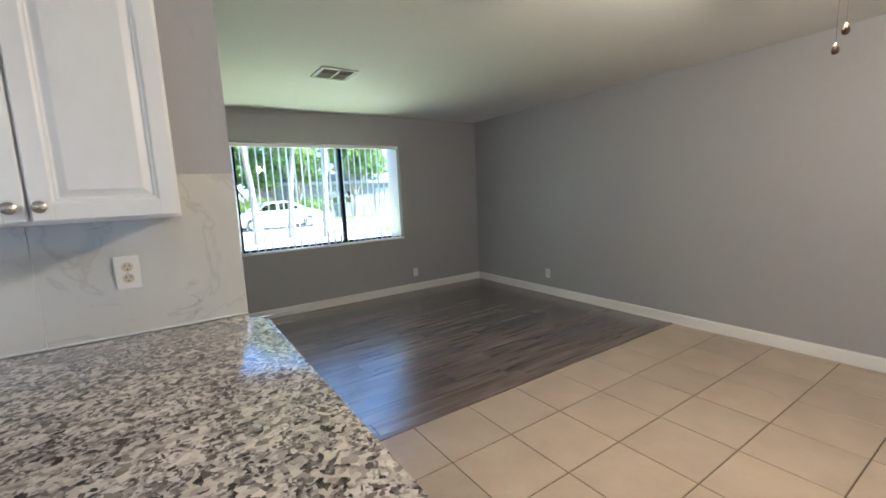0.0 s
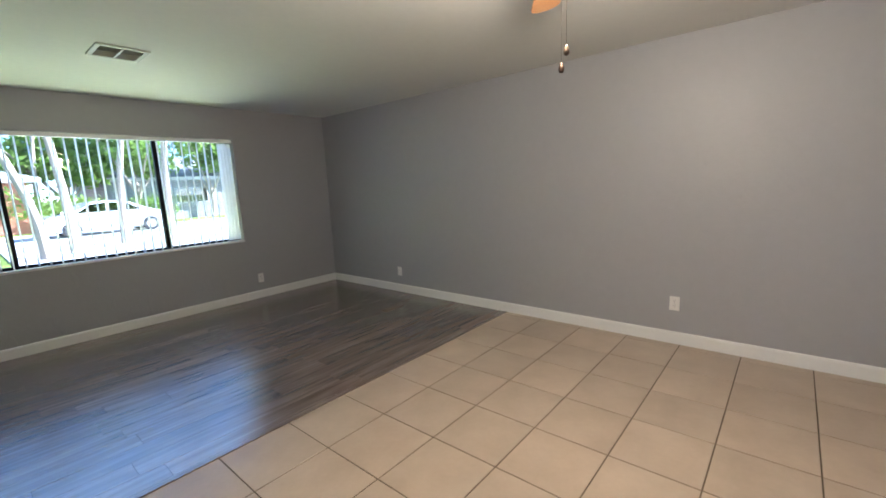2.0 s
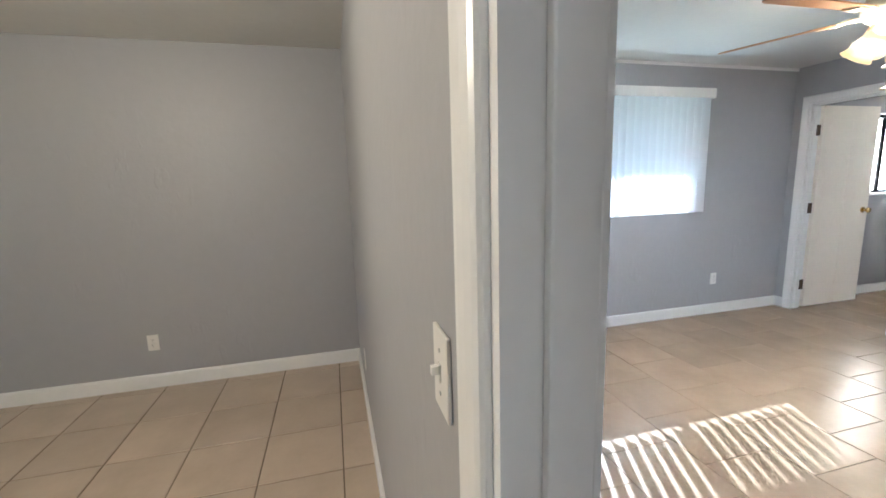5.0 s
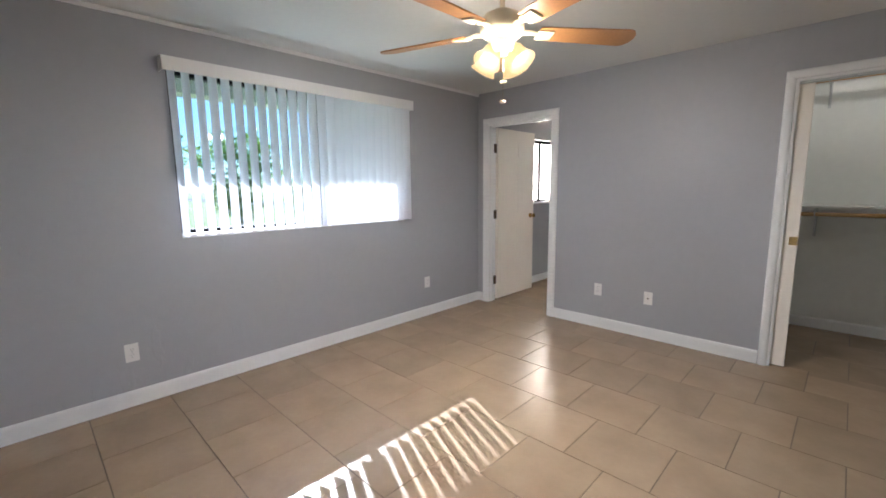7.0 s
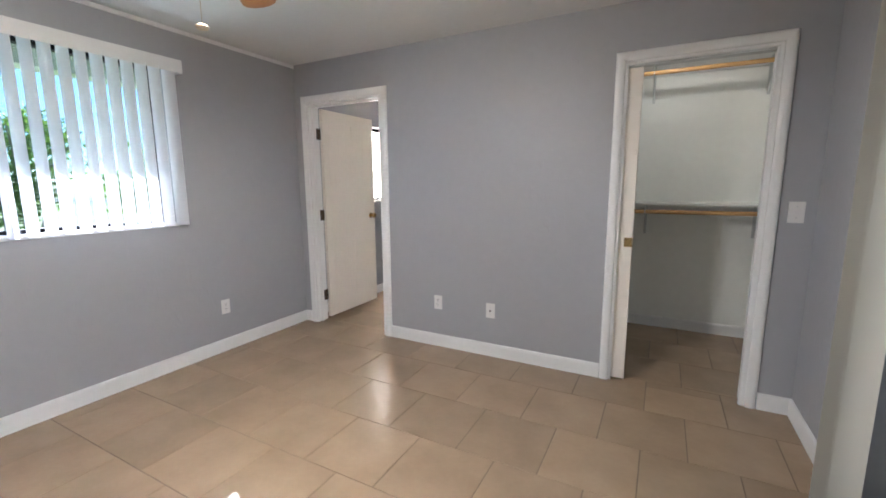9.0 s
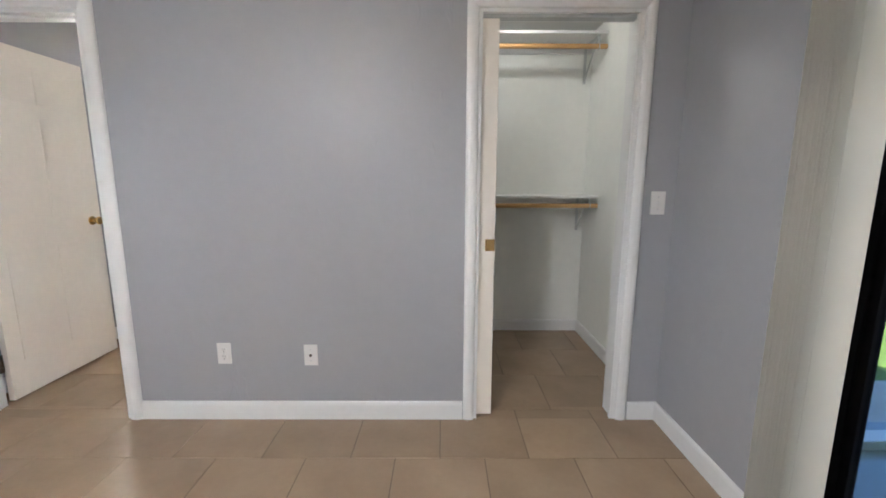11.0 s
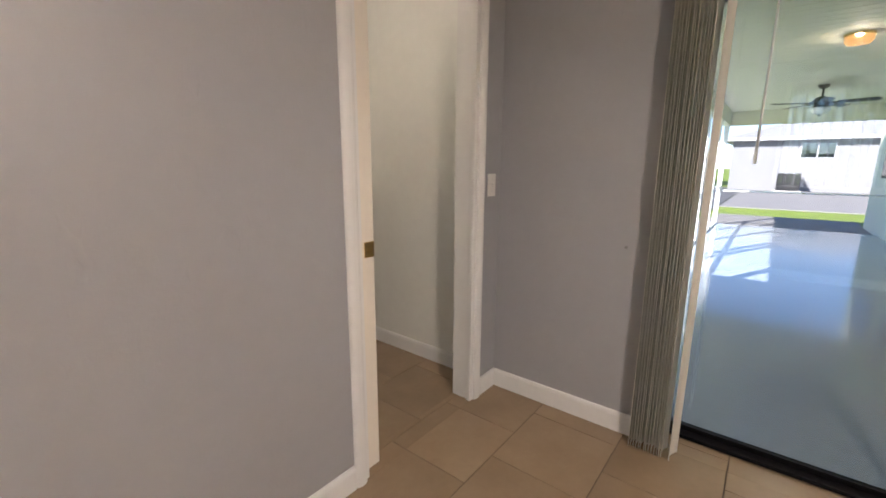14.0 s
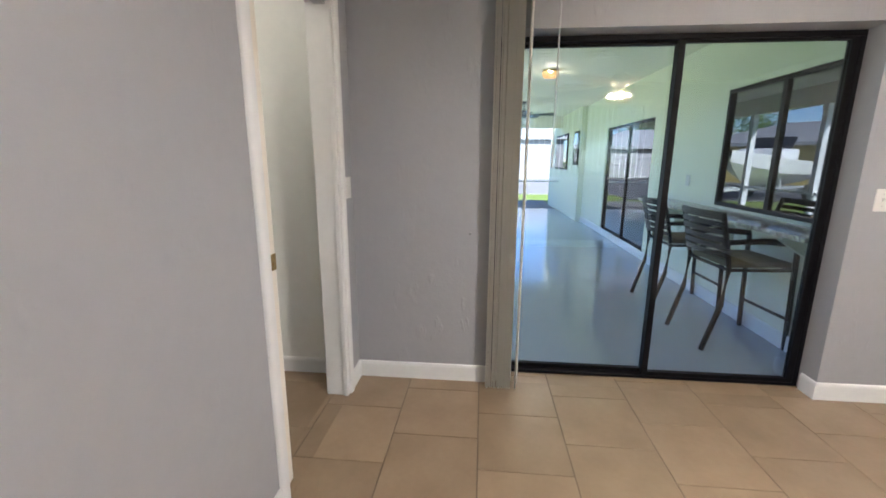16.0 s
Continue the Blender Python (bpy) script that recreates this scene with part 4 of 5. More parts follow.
lf = thing("ceiling_light", "lit flush glass ceiling light on the lanai", "ceiling light", (-1.42, -2.9, 2.46))
part("base_ring", lathe(bmesh.new(), [(0.001, -0.0005), (0.11, -0.0005), (0.11, -0.025), (0.001, -0.026)], 24, pose(-1.42, -2.9, 2.46)), BRASS, lf, smooth=True)
part("glass", lathe(bmesh.new(), [(0.10, -0.026), (0.105, -0.06), (0.085, -0.09), (0.001, -0.10)], 24, pose(-1.42, -2.9, 2.46)), LAMP_L, lf, "amber lit glass", True)


# ---- vertical blinds ----


def vane(bm, m, h, w=0.089, bow=0.010):
    """A hanging vane with a bowed section, centred on m, from 0 down to -h."""
    sec = [(-w / 2 + w * k / 6, bow * (1 - (2 * k / 6 - 1) ** 2)) for k in range(7)]
    up = [bm.verts.new(m @ Vector((u, v, 0))) for u, v in sec]
    dn = [bm.verts.new(m @ Vector((u, v, -h))) for u, v in sec]
    up2 = [bm.verts.new(m @ Vector((u, v + 0.0012, 0))) for u, v in sec]
    dn2 = [bm.verts.new(m @ Vector((u, v + 0.0012, -h))) for u, v in sec]
    for k in range(6):
        bm.faces.new((up[k], up[k + 1], dn[k + 1], dn[k]))
        bm.faces.new((up2[k + 1], up2[k], dn2[k], dn2[k + 1]))
    for k in (0, 6):
        bm.faces.new((up[k], up2[k], dn2[k], dn[k]) if k else (up2[k], up[k], dn[k], dn2[k]))


def blind(name, label, axis, plane, stations, zt, h, material, rail, valance=None):
    """stations: (place along the wall, turn of the vane from the wall plane in degrees)."""
    t = thing(name, label, "blinds", (stations[0][0], plane, zt) if axis == "x" else (plane, stations[0][0], zt))
    r0, r1, back = rail
    bm = B(r0, plane - 0.02, zt + 0.008, r1, plane + 0.02, zt + 0.045, 0.004) if axis == "x" else B(plane - 0.02, r0, zt + 0.008, plane + 0.02, r1, zt + 0.045, 0.004)
    part("head_rail", bm, TRIM, t)
    for s, a in stations:
        m = pose(s, plane, zt, 0, 0, a) if axis == "x" else pose(plane, s, zt, 0, 0, 90 + a)
        bm = bmesh.new()
        vane(bm, m, h * (1 + random.uniform(-0.0015, 0.0015)))
        v = part("vane", bm, material, t, smooth=True)
        bm = bmesh.new()
        box(bm, -0.006, -0.003, 0, 0.006, 0.003, 0.012, 0, m)
        part("clip", bm, TRIM, v)
    if valance:
        part("valance", valance, TRIM, t, "flat white valance")
    return t


rnd = random.Random(3)
st = [(1.84 + 0.082 * k, 84 + rnd.uniform(-4, 4)) for k in range(25)]
st += [(3.90 + 0.078 * k, 72 + rnd.uniform(-5, 5)) for k in range(8)] + [(4.53 + 0.035 * k, 35 + rnd.uniform(-5, 5)) for k in range(4)]
blind("vertical_blinds", "white vertical blinds turned open across the wide window", "x", 5.875, st, 1.945, 1.155, VANE, (1.79, 4.67, 0))
st = [(-1.455 - 0.0785 * k, -74.5 + rnd.uniform(-3, 3)) for k in range(24)]
st.append((-3.35, -62))
val = bmesh.new()
box(val, 5.885, -3.425, 2.07, 5.893, -1.40, 2.155, 0.002)
box(val, 5.893, -3.425, 2.07, 5.9685, -3.417, 2.155, 0.002)
box(val, 5.893, -1.408, 2.07, 5.9685, -1.40, 2.155, 0.002)
blind("vertical_blinds", "white vertical blinds half closed under a valance", "y", 5.925, st, 2.09, 1.045, VANE, (-3.42, -1.41, 0), val)
st = [(-3.700 + 0.0105 * k + rnd.uniform(-0.002, 0.002), 86 + rnd.uniform(-3, 3)) for k in range(14)] + [(-3.530, 79)]
blind("vertical_blinds", "grey-white vertical blinds drawn into a stack beside the slider", "y", 2.262, st, 2.12, 2.105, VANE_ST, (-3.76, -1.80, 0))
wd = thing("blind_wand", "slim grey blind wand hanging from the rail", "blind wand", (2.262, -3.40, 2.12))
part("rod", cyl(bmesh.new(), (2.262, -3.40, 1.40), (2.262, -3.40, 2.128), 0.004, seg=8), STEEL, wd)
part("grip", cyl(bmesh.new(), (2.262, -3.40, 1.27), (2.262, -3.40, 1.40), 0.0055, 0.0045, seg=10), STEEL, wd)

# ---- closet ----


def closet_shelf(z, label, drop=0.055):
    t = thing("closet_shelf", label, "shelf", (3.1, -5.62, z))
    part("board", B(2.202, -5.818, z, 4.018, -5.50, z + 0.018, 0.002), TRIM, t)
    part("cleat", B(2.202, -5.818, z - 0.05, 4.018, -5.80, z - 0.001), TRIM, t)
    part("rod", cyl(bmesh.new(), (2.203, -5.52, z - drop), (4.017, -5.52, z - drop), 0.017, seg=14), RODWOOD, t, "round wooden clothes rod", True)
    for x in (2.26, 3.06):
        bm = bmesh.new()
        box(bm, x - 0.01, -5.80, z - 0.27, x + 0.01, -5.797, z - 0.002)
        box(bm, x - 0.01, -5.797, z - 0.006, x + 0.01, -5.515, z - 0.002)
        tube(bm, [(x, -5.796, z - 0.25), (x, -5.65, z - 0.11), (x, -5.53, z - 0.012)], 0.006, 6)
        tube(bm, [(x, -5.535, z - 0.01), (x, -5.50, z - 0.04), (x, -5.505, z - drop - 0.015), (x, -5.53, z - drop - 0.021)], 0.005, 6)
        part("bracket", bm, STEEL, t, "grey steel shelf bracket")
    return t


closet_shelf(1.135, "white closet shelf with a wooden rod on steel brackets")
closet_shelf(2.268, "high white closet shelf with a wooden rod on steel brackets", 0.078)

cl = thing("ceiling_light", "small lit glass dome on the closet ceiling", "ceiling light", (2.95, -5.14, CB))
part("base_ring", lathe(bmesh.new(), [(0.001, -0.0005), (0.085, -0.0005), (0.085, -0.018), (0.001, -0.019)], 24, pose(2.95, -5.14, CB)), TRIM, cl, smooth=True)
part("glass", lathe(bmesh.new(), [(0.078, -0.019), (0.082, -0.04), (0.074, -0.065), (0.05, -0.085), (0.001, -0.092)], 24, pose(2.95, -5.14, CB)), BOWL, cl, "lit frosted glass dome", True)

# ---- lanai ----


def lanai_post(x):
    t = thing("lanai_post", "white aluminium lanai post", "post", (x, -4.35, LZ), "lanai posts")
    part("shaft", B(x - 0.045, -4.395, LZ + 0.05, x + 0.045, -4.305, 2.16, 0.004), WHITEAL, t)
    part("base_clip", B(x - 0.06, -4.40, LZ + 0.0505, x + 0.06, -4.30, LZ + 0.12, 0.004), WHITEAL, t)
    part("top_clip", B(x - 0.055, -4.40, 2.06, x + 0.055, -4.30, 2.1595, 0.004), WHITEAL, t)
    return t


POSTS = [1.9, -0.02, -2.14, -2.55, -4.3, -6.0, -7.5]
for x in POSTS:
    lanai_post(x)
for a, b in zip(POSTS, POSTS[1:]):
    t = thing("screen_rail", "white aluminium mid rail between lanai posts", "rail", ((a + b) / 2, -4.35, 0.8), "lanai rails")
    part("bar", B(b + 0.046, -4.375, 0.79, a - 0.046, -4.325, 0.835, 0.003), WHITEAL, t)
t = thing("screen_rail", "grey aluminium mid rail across the lanai end", "rail", (-7.53, -2.9, 0.8), "lanai rails")
part("bar", B(-7.555, -4.30, 0.70, -7.505, -1.63, 0.735, 0.003), WHITEAL, t)

bar = thing("bar_counter", "grey granite bar shelf under the serving window", "bar counter", (0.6, -1.7, 0.85))
part("slab", B(-0.80, -1.86, 0.835, 1.92, LN - 0.001, 0.868, 0.008), GRANITE, bar)
for x in (-0.4, 0.6, 1.6):
    bm = sweep(bmesh.new(), [(0, 0), (0.28, 0), (0.28, -0.04), (0.10, -0.16), (0.04, -0.28), (0, -0.28)], ((x - 0.02, LN - 0.001, 0.834), (0, -1, 0), (0, 0, 1), (0.04, 0, 0)))
    part("corbel", bm, LWALL, bar)


def bar_chair(place, rz):
    """A tall metal arm chair facing +y at rz 0."""
    t = thing("bar_chair", "black metal bar chair with slatted back and olive seat", "chair", place, "chairs at the bar")
    m = pose(*place, 0, 0, rz)

    def P(*p):
        return m @ Vector(p)

    w, d, sh = 0.24, 0.23, 0.62
    bm = bmesh.new()
    box(bm, -w + 0.02, -d + 0.01, sh, w - 0.02, d, sh + 0.045, 0.016, m)
    part("seat", bm, CUSHION, t, "olive padded seat", True)
    bm = bmesh.new()
    for a, b in (((-w, -d), (w, -d)), ((w, -d), (w, d)), ((w, d), (-w, d)), ((-w, d), (-w, -d))):
        tube(bm, [P(a[0], a[1], sh - 0.01), P(b[0], b[1], sh - 0.01)], 0.013, 8)
    part("seat_frame", bm, CHAIRM, t)
    for s in (-1, 1):
        bm = tube(bmesh.new(), [P(s * w, d, sh + 0.17), P(s * w, d + 0.005, sh), P(s * w, d + 0.02, 0.3), P(s * w, d + 0.035, 0.001)], 0.018, 8)
        part("leg", bm, CHAIRM, t)
        bm = tube(bmesh.new(), [P(s * w, -d - 0.10, 1.02), P(s * w, -d - 0.055, 0.86), P(s * w, -d, sh), P(s * w, -d - 0.02, 0.35), P(s * w, -d - 0.12, 0.001)], 0.019, 8)
        part("leg", bm, CHAIRM, t)
        bm = tube(bmesh.new(), [P(s * w, -d - 0.04, sh + 0.19), P(s * w, 0, sh + 0.20), P(s * w, d, sh + 0.18)], [0.018, 0.024, 0.022], 8)
        part("armrest", bm, CHAIRM, t)
    bm = tube(bmesh.new(), [P(-w, d + 0.02, 0.24), P(w, d + 0.02, 0.24)], 0.012, 8)
    part("footrest", bm, CHAIRM, t)
    back = bmesh.new()
    for k, z in enumerate((0.72, 0.775, 0.83, 0.885, 0.94, 1.0)):
        y = -d - 0.012 - 0.10 * max(0, (z - sh)) / 0.43
        hh = 0.021 if k < 5 else 0.030
        pts = [(u / 4 * w, y - 0.035 * (1 - (u / 4) ** 2), z) for u in range(-4, 5)]
        a = [back.verts.new(P(x, yy, zz - hh)) for x, yy, zz in pts]
        b = [back.verts.new(P(x, yy, zz + hh - 0.006)) for x, yy, zz in pts]
        c = [back.verts.new(P(x, yy - 0.01, zz - hh)) for x, yy, zz in pts]
        e = [back.verts.new(P(x, yy - 0.01, zz + hh - 0.006)) for x, yy, zz in pts]
        for i in range(8):
            back.faces.new((a[i], a[i + 1], b[i + 1], b[i]))
            back.faces.new((c[i + 1], c[i], e[i], e[i + 1]))
            back.faces.new((b[i], b[i + 1], e[i + 1], e[i]))
            back.faces.new((a[i + 1], a[i], c[i], c[i + 1]))
    part("backrest", back, CHAIRM, t, "slatted metal back")
    return t


bar_chair((1.22, -1.79, LZ), 5)
bar_chair((0.36, -1.80, LZ), 1)
tagged(thing("wall_switch_plate", "small grey plate on the lanai wall", "outlet", (-0.35, LN, 1.1)))
part("plate", B(-0.39, LN - 0.012, 1.04, -0.31, LN - 0.001, 1.16, 0.003), STEEL, bpy.data.objects["wall_switch_plate"])


def outside_window(name, parent, x0, x1, z0, z1, y, out):
    w = part(name, B(x0, min(y, y + out * 0.03), z0, x1, max(y, y + out * 0.03), z1), FRAME, parent)
    part("pane", B(x0 + 0.05, min(y + out * 0.03, y + out * 0.035), z0 + 0.05, x1 - 0.05, max(y + out * 0.03, y + out * 0.035), z1 - 0.05), GLASS_DK, w)


wing = thing("window_wing", "dark-framed windows in the pale wing wall", "window", (-7.5, -1.62, 1.5), kind="structure")
outside_window("window_frame", wing, -5.75, -5.28, 1.2, 1.95, -1.62, -1)
outside_window("window_frame", wing, -8.2, -6.5, 1.06, 1.97, -1.62, -1)

# ---- outdoors ----
GZ = -0.22
hole = bmesh.new()
S = 400
bmesh.ops.create_grid(hole, x_segments=80, y_segments=80, size=S)
for v in hole.verts:
    v.co.z = GZ + 0.0
struct("ground", hole, LAWN, "bright green mown lawn", "lawn")
struct("road_south", B(-200, -26, GZ, 200, -19, GZ + 0.02), ASPHALT, "grey asphalt street", "road")
struct("road_north", B(-200, 19.5, GZ, 200, 27.5, GZ + 0.02), PALECON, "pale sunlit concrete street", "road")
struct("driveway_north", B(3.2, 6.6, GZ, 9.5, 19.5, GZ + 0.03), PALECON, "pale sunlit concrete driveway", "driveway")
struct("pavement_south", B(-9.5, -5.25, GZ, 3, -4.56, GZ + 0.05), PALECON, "pale concrete garden path", "pavement")
struct("pavement_patio", B(-10.6, -4.6, GZ, -7.6, -1.6, GZ + 0.12), CONCRETE, "grey concrete patio slab", "pavement")
struct("driveway_court", B(-29.4, -4.9, GZ, -14.6, 14, GZ + 0.03), CONCRETE, "pale sunlit concrete court before the neighbour house", "driveway")
struct("driveway_west", B(-33, -18.9, GZ, -12.5, -4.95, GZ + 0.03), ASPHALT, "grey asphalt drive", "driveway")


def house(name, label, place, rz, w, d, h, wallm, roofm, windows, garage=None):
    """A hip-roofed bungalow; windows as (x0, x1, z0, z1) on the front, which faces -y at rz 0."""
    t = thing(name, label, "house", place)
    m = pose(*place, 0, 0, rz)
    bm = bmesh.new()
    box(bm, -w / 2, -d / 2, -0.2, w / 2, d / 2, h, 0, m)
    part("wall", bm, wallm, t)
    bm = bmesh.new()
    o, r = 0.5, d / 2 - 0.5
    a = [bm.verts.new(m @ Vector(p)) for p in ((-w / 2 - o, -d / 2 - o, h), (w / 2 + o, -d / 2 - o, h), (w / 2 + o, d / 2 + o, h), (-w / 2 - o, d / 2 + o, h))]
    b = [bm.verts.new(m @ Vector(p)) for p in ((-w / 2 + r, 0, h + d * 0.17), (w / 2 - r, 0, h + d * 0.17))]
    for f in ((a[0], a[1], b[1], b[0]), (a[1], a[2], b[1]), (a[2], a[3], b[0], b[1]), (a[3], a[0], b[0]), (a[3], a[2], a[1], a[0])):
        bm.faces.new(f)
    part("roof", bm, roofm, t)
    bm = bmesh.new()
    box(bm, -w / 2 - o - 0.02, -d / 2 - o - 0.02, h - 0.2, w / 2 + o + 0.02, d / 2 + o + 0.02, h - 0.01, 0, m)
    part("fascia", bm, FASCIA, t)
    for x0, x1, z0, z1 in windows:
        bm = bmesh.new()
        box(bm, x0, -d / 2 - 0.04, z0, x1, -d / 2 + 0.05, z1, 0, m)
        wi = part("window", bm, FASCIA, t)
        n = max(1, round((x1 - x0) / 0.8))
        for k in range(n):
            u0, u1 = x0 + 0.06 + (x1 - x0 - 0.06) * k / n, x0 + (x1 - x0 - 0.06) * (k + 1) / n
            bm = bmesh.new()
            box(bm, u0, -d / 2 - 0.05, z0 + 0.06, u1, -d / 2 - 0.035, z1 - 0.06, 0, m)
            part("pane", bm, GLASS_DK, wi)
    if garage:
        g0, g1 = garage
        for k in range(4):
            bm = bmesh.new()
            box(bm, g0, -d / 2 - 0.05, 0.02 + 0.53 * k, g1, -d / 2 - 0.01, 0.52 + 0.53 * k, 0.015, m)
            part("garage_panel", bm, FASCIA, t)
    return t


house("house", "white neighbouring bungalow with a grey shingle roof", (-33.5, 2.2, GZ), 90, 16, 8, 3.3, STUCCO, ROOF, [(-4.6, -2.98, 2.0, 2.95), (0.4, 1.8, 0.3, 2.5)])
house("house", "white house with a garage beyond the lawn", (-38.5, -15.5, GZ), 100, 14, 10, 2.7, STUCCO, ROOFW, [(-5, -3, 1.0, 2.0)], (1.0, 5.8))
house("house", "yellow house with a white roof across the street", (-26, -23, GZ), 145, 15, 9, 2.7, STUCCO_Y, ROOF, [(-4, -2, 1.0, 2.0), (2, 4, 1.0, 2.0)])
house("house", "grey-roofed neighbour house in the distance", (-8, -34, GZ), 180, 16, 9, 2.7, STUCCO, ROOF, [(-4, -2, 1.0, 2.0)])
house("house", "salmon house with a tiled roof across the street", (-2, 34, GZ), 0, 14, 9, 2.7, STUCCO_R, ROOFW, [(-2, 0, 1.0, 2.0), (3, 4.5, 0.2, 2.1)])
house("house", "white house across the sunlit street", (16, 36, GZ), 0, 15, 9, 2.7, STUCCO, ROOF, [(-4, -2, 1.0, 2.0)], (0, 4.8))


ac = thing("air_conditioner", "dark grey outdoor air conditioner on a pad", "air conditioner", (-28.6, -2.75, GZ))
AX, AY = -28.6, -2.75
part("pad", B(AX - 0.6, AY - 0.65, GZ, AX + 0.6, AY + 0.65, GZ + 0.10, 0.01), PALECON, ac, "concrete pad")
part("case", B(AX - 0.5, AY - 0.55, GZ + 0.10, AX + 0.5, AY + 0.55, GZ + 1.12, 0.03), DARKFAN, ac)
for k in range(8):
    part("grille", B(AX + 0.498, AY - 0.48, GZ + 0.19 + 0.10 * k, AX + 0.512, AY + 0.48, GZ + 0.22 + 0.10 * k), DARKFAN, ac)
part("top_guard", lathe(bmesh.new(), [(0.001, 0.03), (0.32, 0.03), (0.40, 0.012), (0.40, 0.0), (0.001, 0.0)], 20, pose(AX, AY, GZ + 1.1205)), STEEL, ac, smooth=True)

pw = thing("power_line", "thin black overhead power cables", "power line", (-30, -22, 5.5))
for y0, z0 in ((-22.0, 6.0), (-22.4, 6.6)):
    part("cable", tube(bmesh.new(), [(-60 + 6 * k, y0 - 0.48 * (k - 5), z0 - 0.5 + 0.02 * (k - 5) ** 2) for k in range(11)], 0.014, 5), RUBBER, pw)


def leaf_clumps(bm, rg, centre, rad, n, size):
    for _ in range(n):
        while True:
            p = Vector((rg.uniform(-1, 1), rg.uniform(-1, 1), rg.uniform(-1, 1)))
            if 0.15 < p.length < 1:
                break
        p = p * (0.75 + 0.35 * noise.noise(p * 2.3 + Vector(centre)))
        c = Vector(centre) + Vector((p.x * rad[0], p.y * rad[1], p.z * rad[2]))
        q = Euler((rg.uniform(-1, 1), rg.uniform(-1, 1), rg.uniform(0, 6.3))).to_matrix()
        s = size * rg.uniform(0.6, 1.3)
        vs = [bm.verts.new(c + q @ Vector(v)) for v in ((-s, 0, 0), (0, -s * 0.45, 0.1 * s), (s, 0, 0), (0, s * 0.45, 0.1 * s))]
        bm.faces.new(vs)


def tree(place, h, rad, seed, n=900, leaf=0.16, label="leafy green garden tree"):
    rg = random.Random(seed)
    t = thing("tree", label, "tree", place)
    x, y, z = place
    pts = [(x, y, z), (x + 0.1, y, z + h * 0.25), (x + rg.uniform(-0.3, 0.3), y + 0.1, z + h * 0.6)]
    bm = tube(bmesh.new(), pts, [0.16, 0.12, 0.07], 8)
    for k in range(5):
        a = k * 1.26 + rg.uniform(-0.3, 0.3)
        tube(bm, [pts[1], (x + math.cos(a) * rad * 0.4, y + math.sin(a) * rad * 0.4, z + h * 0.55), (x + math.cos(a) * rad * 0.75, y + math.sin(a) * rad * 0.75, z + h * 0.8)], [0.07, 0.045, 0.02], 6)
    part("trunk", bm, BARK, t)
    bm = bmesh.new()
    for k in range(7):
        a = rg.uniform(0, 6.3)
        rr = rg.uniform(0, rad * 0.6)
        leaf_clumps(bm, rg, (x + rr * math.cos(a), y + rr * math.sin(a), z + h * rg.uniform(0.55, 0.9)), (rad * 0.6, rad * 0.6, h * 0.22), n // 7, leaf)
    part("crown", bm, LEAF, t)
    return t


def shrub(place, sx, sy, sz, seed, n=700):
    rg = random.Random(seed)
    t = thing("shrub", "dense green garden shrub", "shrub", place)
    bm = bmesh.new()
    for k in range(5):
        leaf_clumps(bm, rg, (place[0] + rg.uniform(-0.6, 0.6) * sx, place[1] + rg.uniform(-0.6, 0.6) * sy, place[2] + sz * rg.uniform(0.35, 0.7)), (sx * 0.6, sy * 0.6, sz * 0.5), n // 5, 0.12)
    part("foliage", bm, LEAF, t)
    bm = bmesh.new()
    for k in range(4):
        tube(bm, [(place[0], place[1], place[2]), (place[0] + rg.uniform(-0.4, 0.4) * sx, place[1] + rg.uniform(-0.4, 0.4) * sy, place[2] + sz * 0.6)], [0.03, 0.012], 5)
    part("stem", bm, BARK, t)
    return t


def palm(place, h, lean, seed, fronds=16):
    rg = random.Random(seed)
    t = thing("palm_tree", "slender palm tree with arching fronds", "tree", place)
    x, y, z = place
    pts = [(x + lean[0] * s * s, y + lean[1] * s * s, z + h * s) for s in (0, 0.2, 0.4, 0.6, 0.8, 1.0)]
    part("trunk", tube(bmesh.new(), pts, [0.15, 0.12, 0.10, 0.095, 0.09, 0.08], 10), BARK, t, smooth=True)
    c = Vector(pts[-1])
    bm = bmesh.new()
    for k in range(fronds):
        a = 6.283 * k / fronds + rg.uniform(-0.2, 0.2)
        up = rg.uniform(0.1, 0.9)
        L = rg.uniform(1.5, 2.1)
        way = Vector((math.cos(a), math.sin(a), 0))
        side = Vector((-math.sin(a), math.cos(a), 0))
        for j in range(14):
            s = (j + 1) / 14
            p = c + way * L * s + Vector((0, 0, up * L * s - 1.15 * L * s * s))
            ll = 0.42 * math.sin(math.pi * min(s + 0.12, 1.0)) + 0.08
            for q in (-1, 1):
                tip = p + side * q * ll + way * 0.16 - Vector((0, 0, 0.28 * ll))
                vs = [bm.verts.new(v) for v in (p - way * 0.022, p + way * 0.022, tip)]
                bm.faces.new(vs)
    part("crown", bm, PALMLEAF, t)
    return t


palm((3.9, 16.0, GZ), 4.4, (-1.2, 0.3), 1)
palm((4.6, 16.6, GZ), 5.2, (-0.4, 0.2), 2)
palm((6.1, 18.0, GZ), 4.4, (0.6, 0.4), 3)
palm((2.6, 19.0, GZ), 4.0, (-0.4, -0.3), 4)
palm((7.2, 17.0, GZ), 5.0, (0.3, -0.2), 21)
palm((5.3, 30.0, GZ), 6.0, (0.5, 0.2), 22)
tree((1.6, 29.5, GZ), 3.4, 2.4, 5, 2600, 0.22)
tree((6.6, 31.0, GZ), 5.2, 3.0, 6, 2600, 0.26)
tree((9.6, 30.0, GZ), 6.4, 3.2, 7, 2600, 0.26)
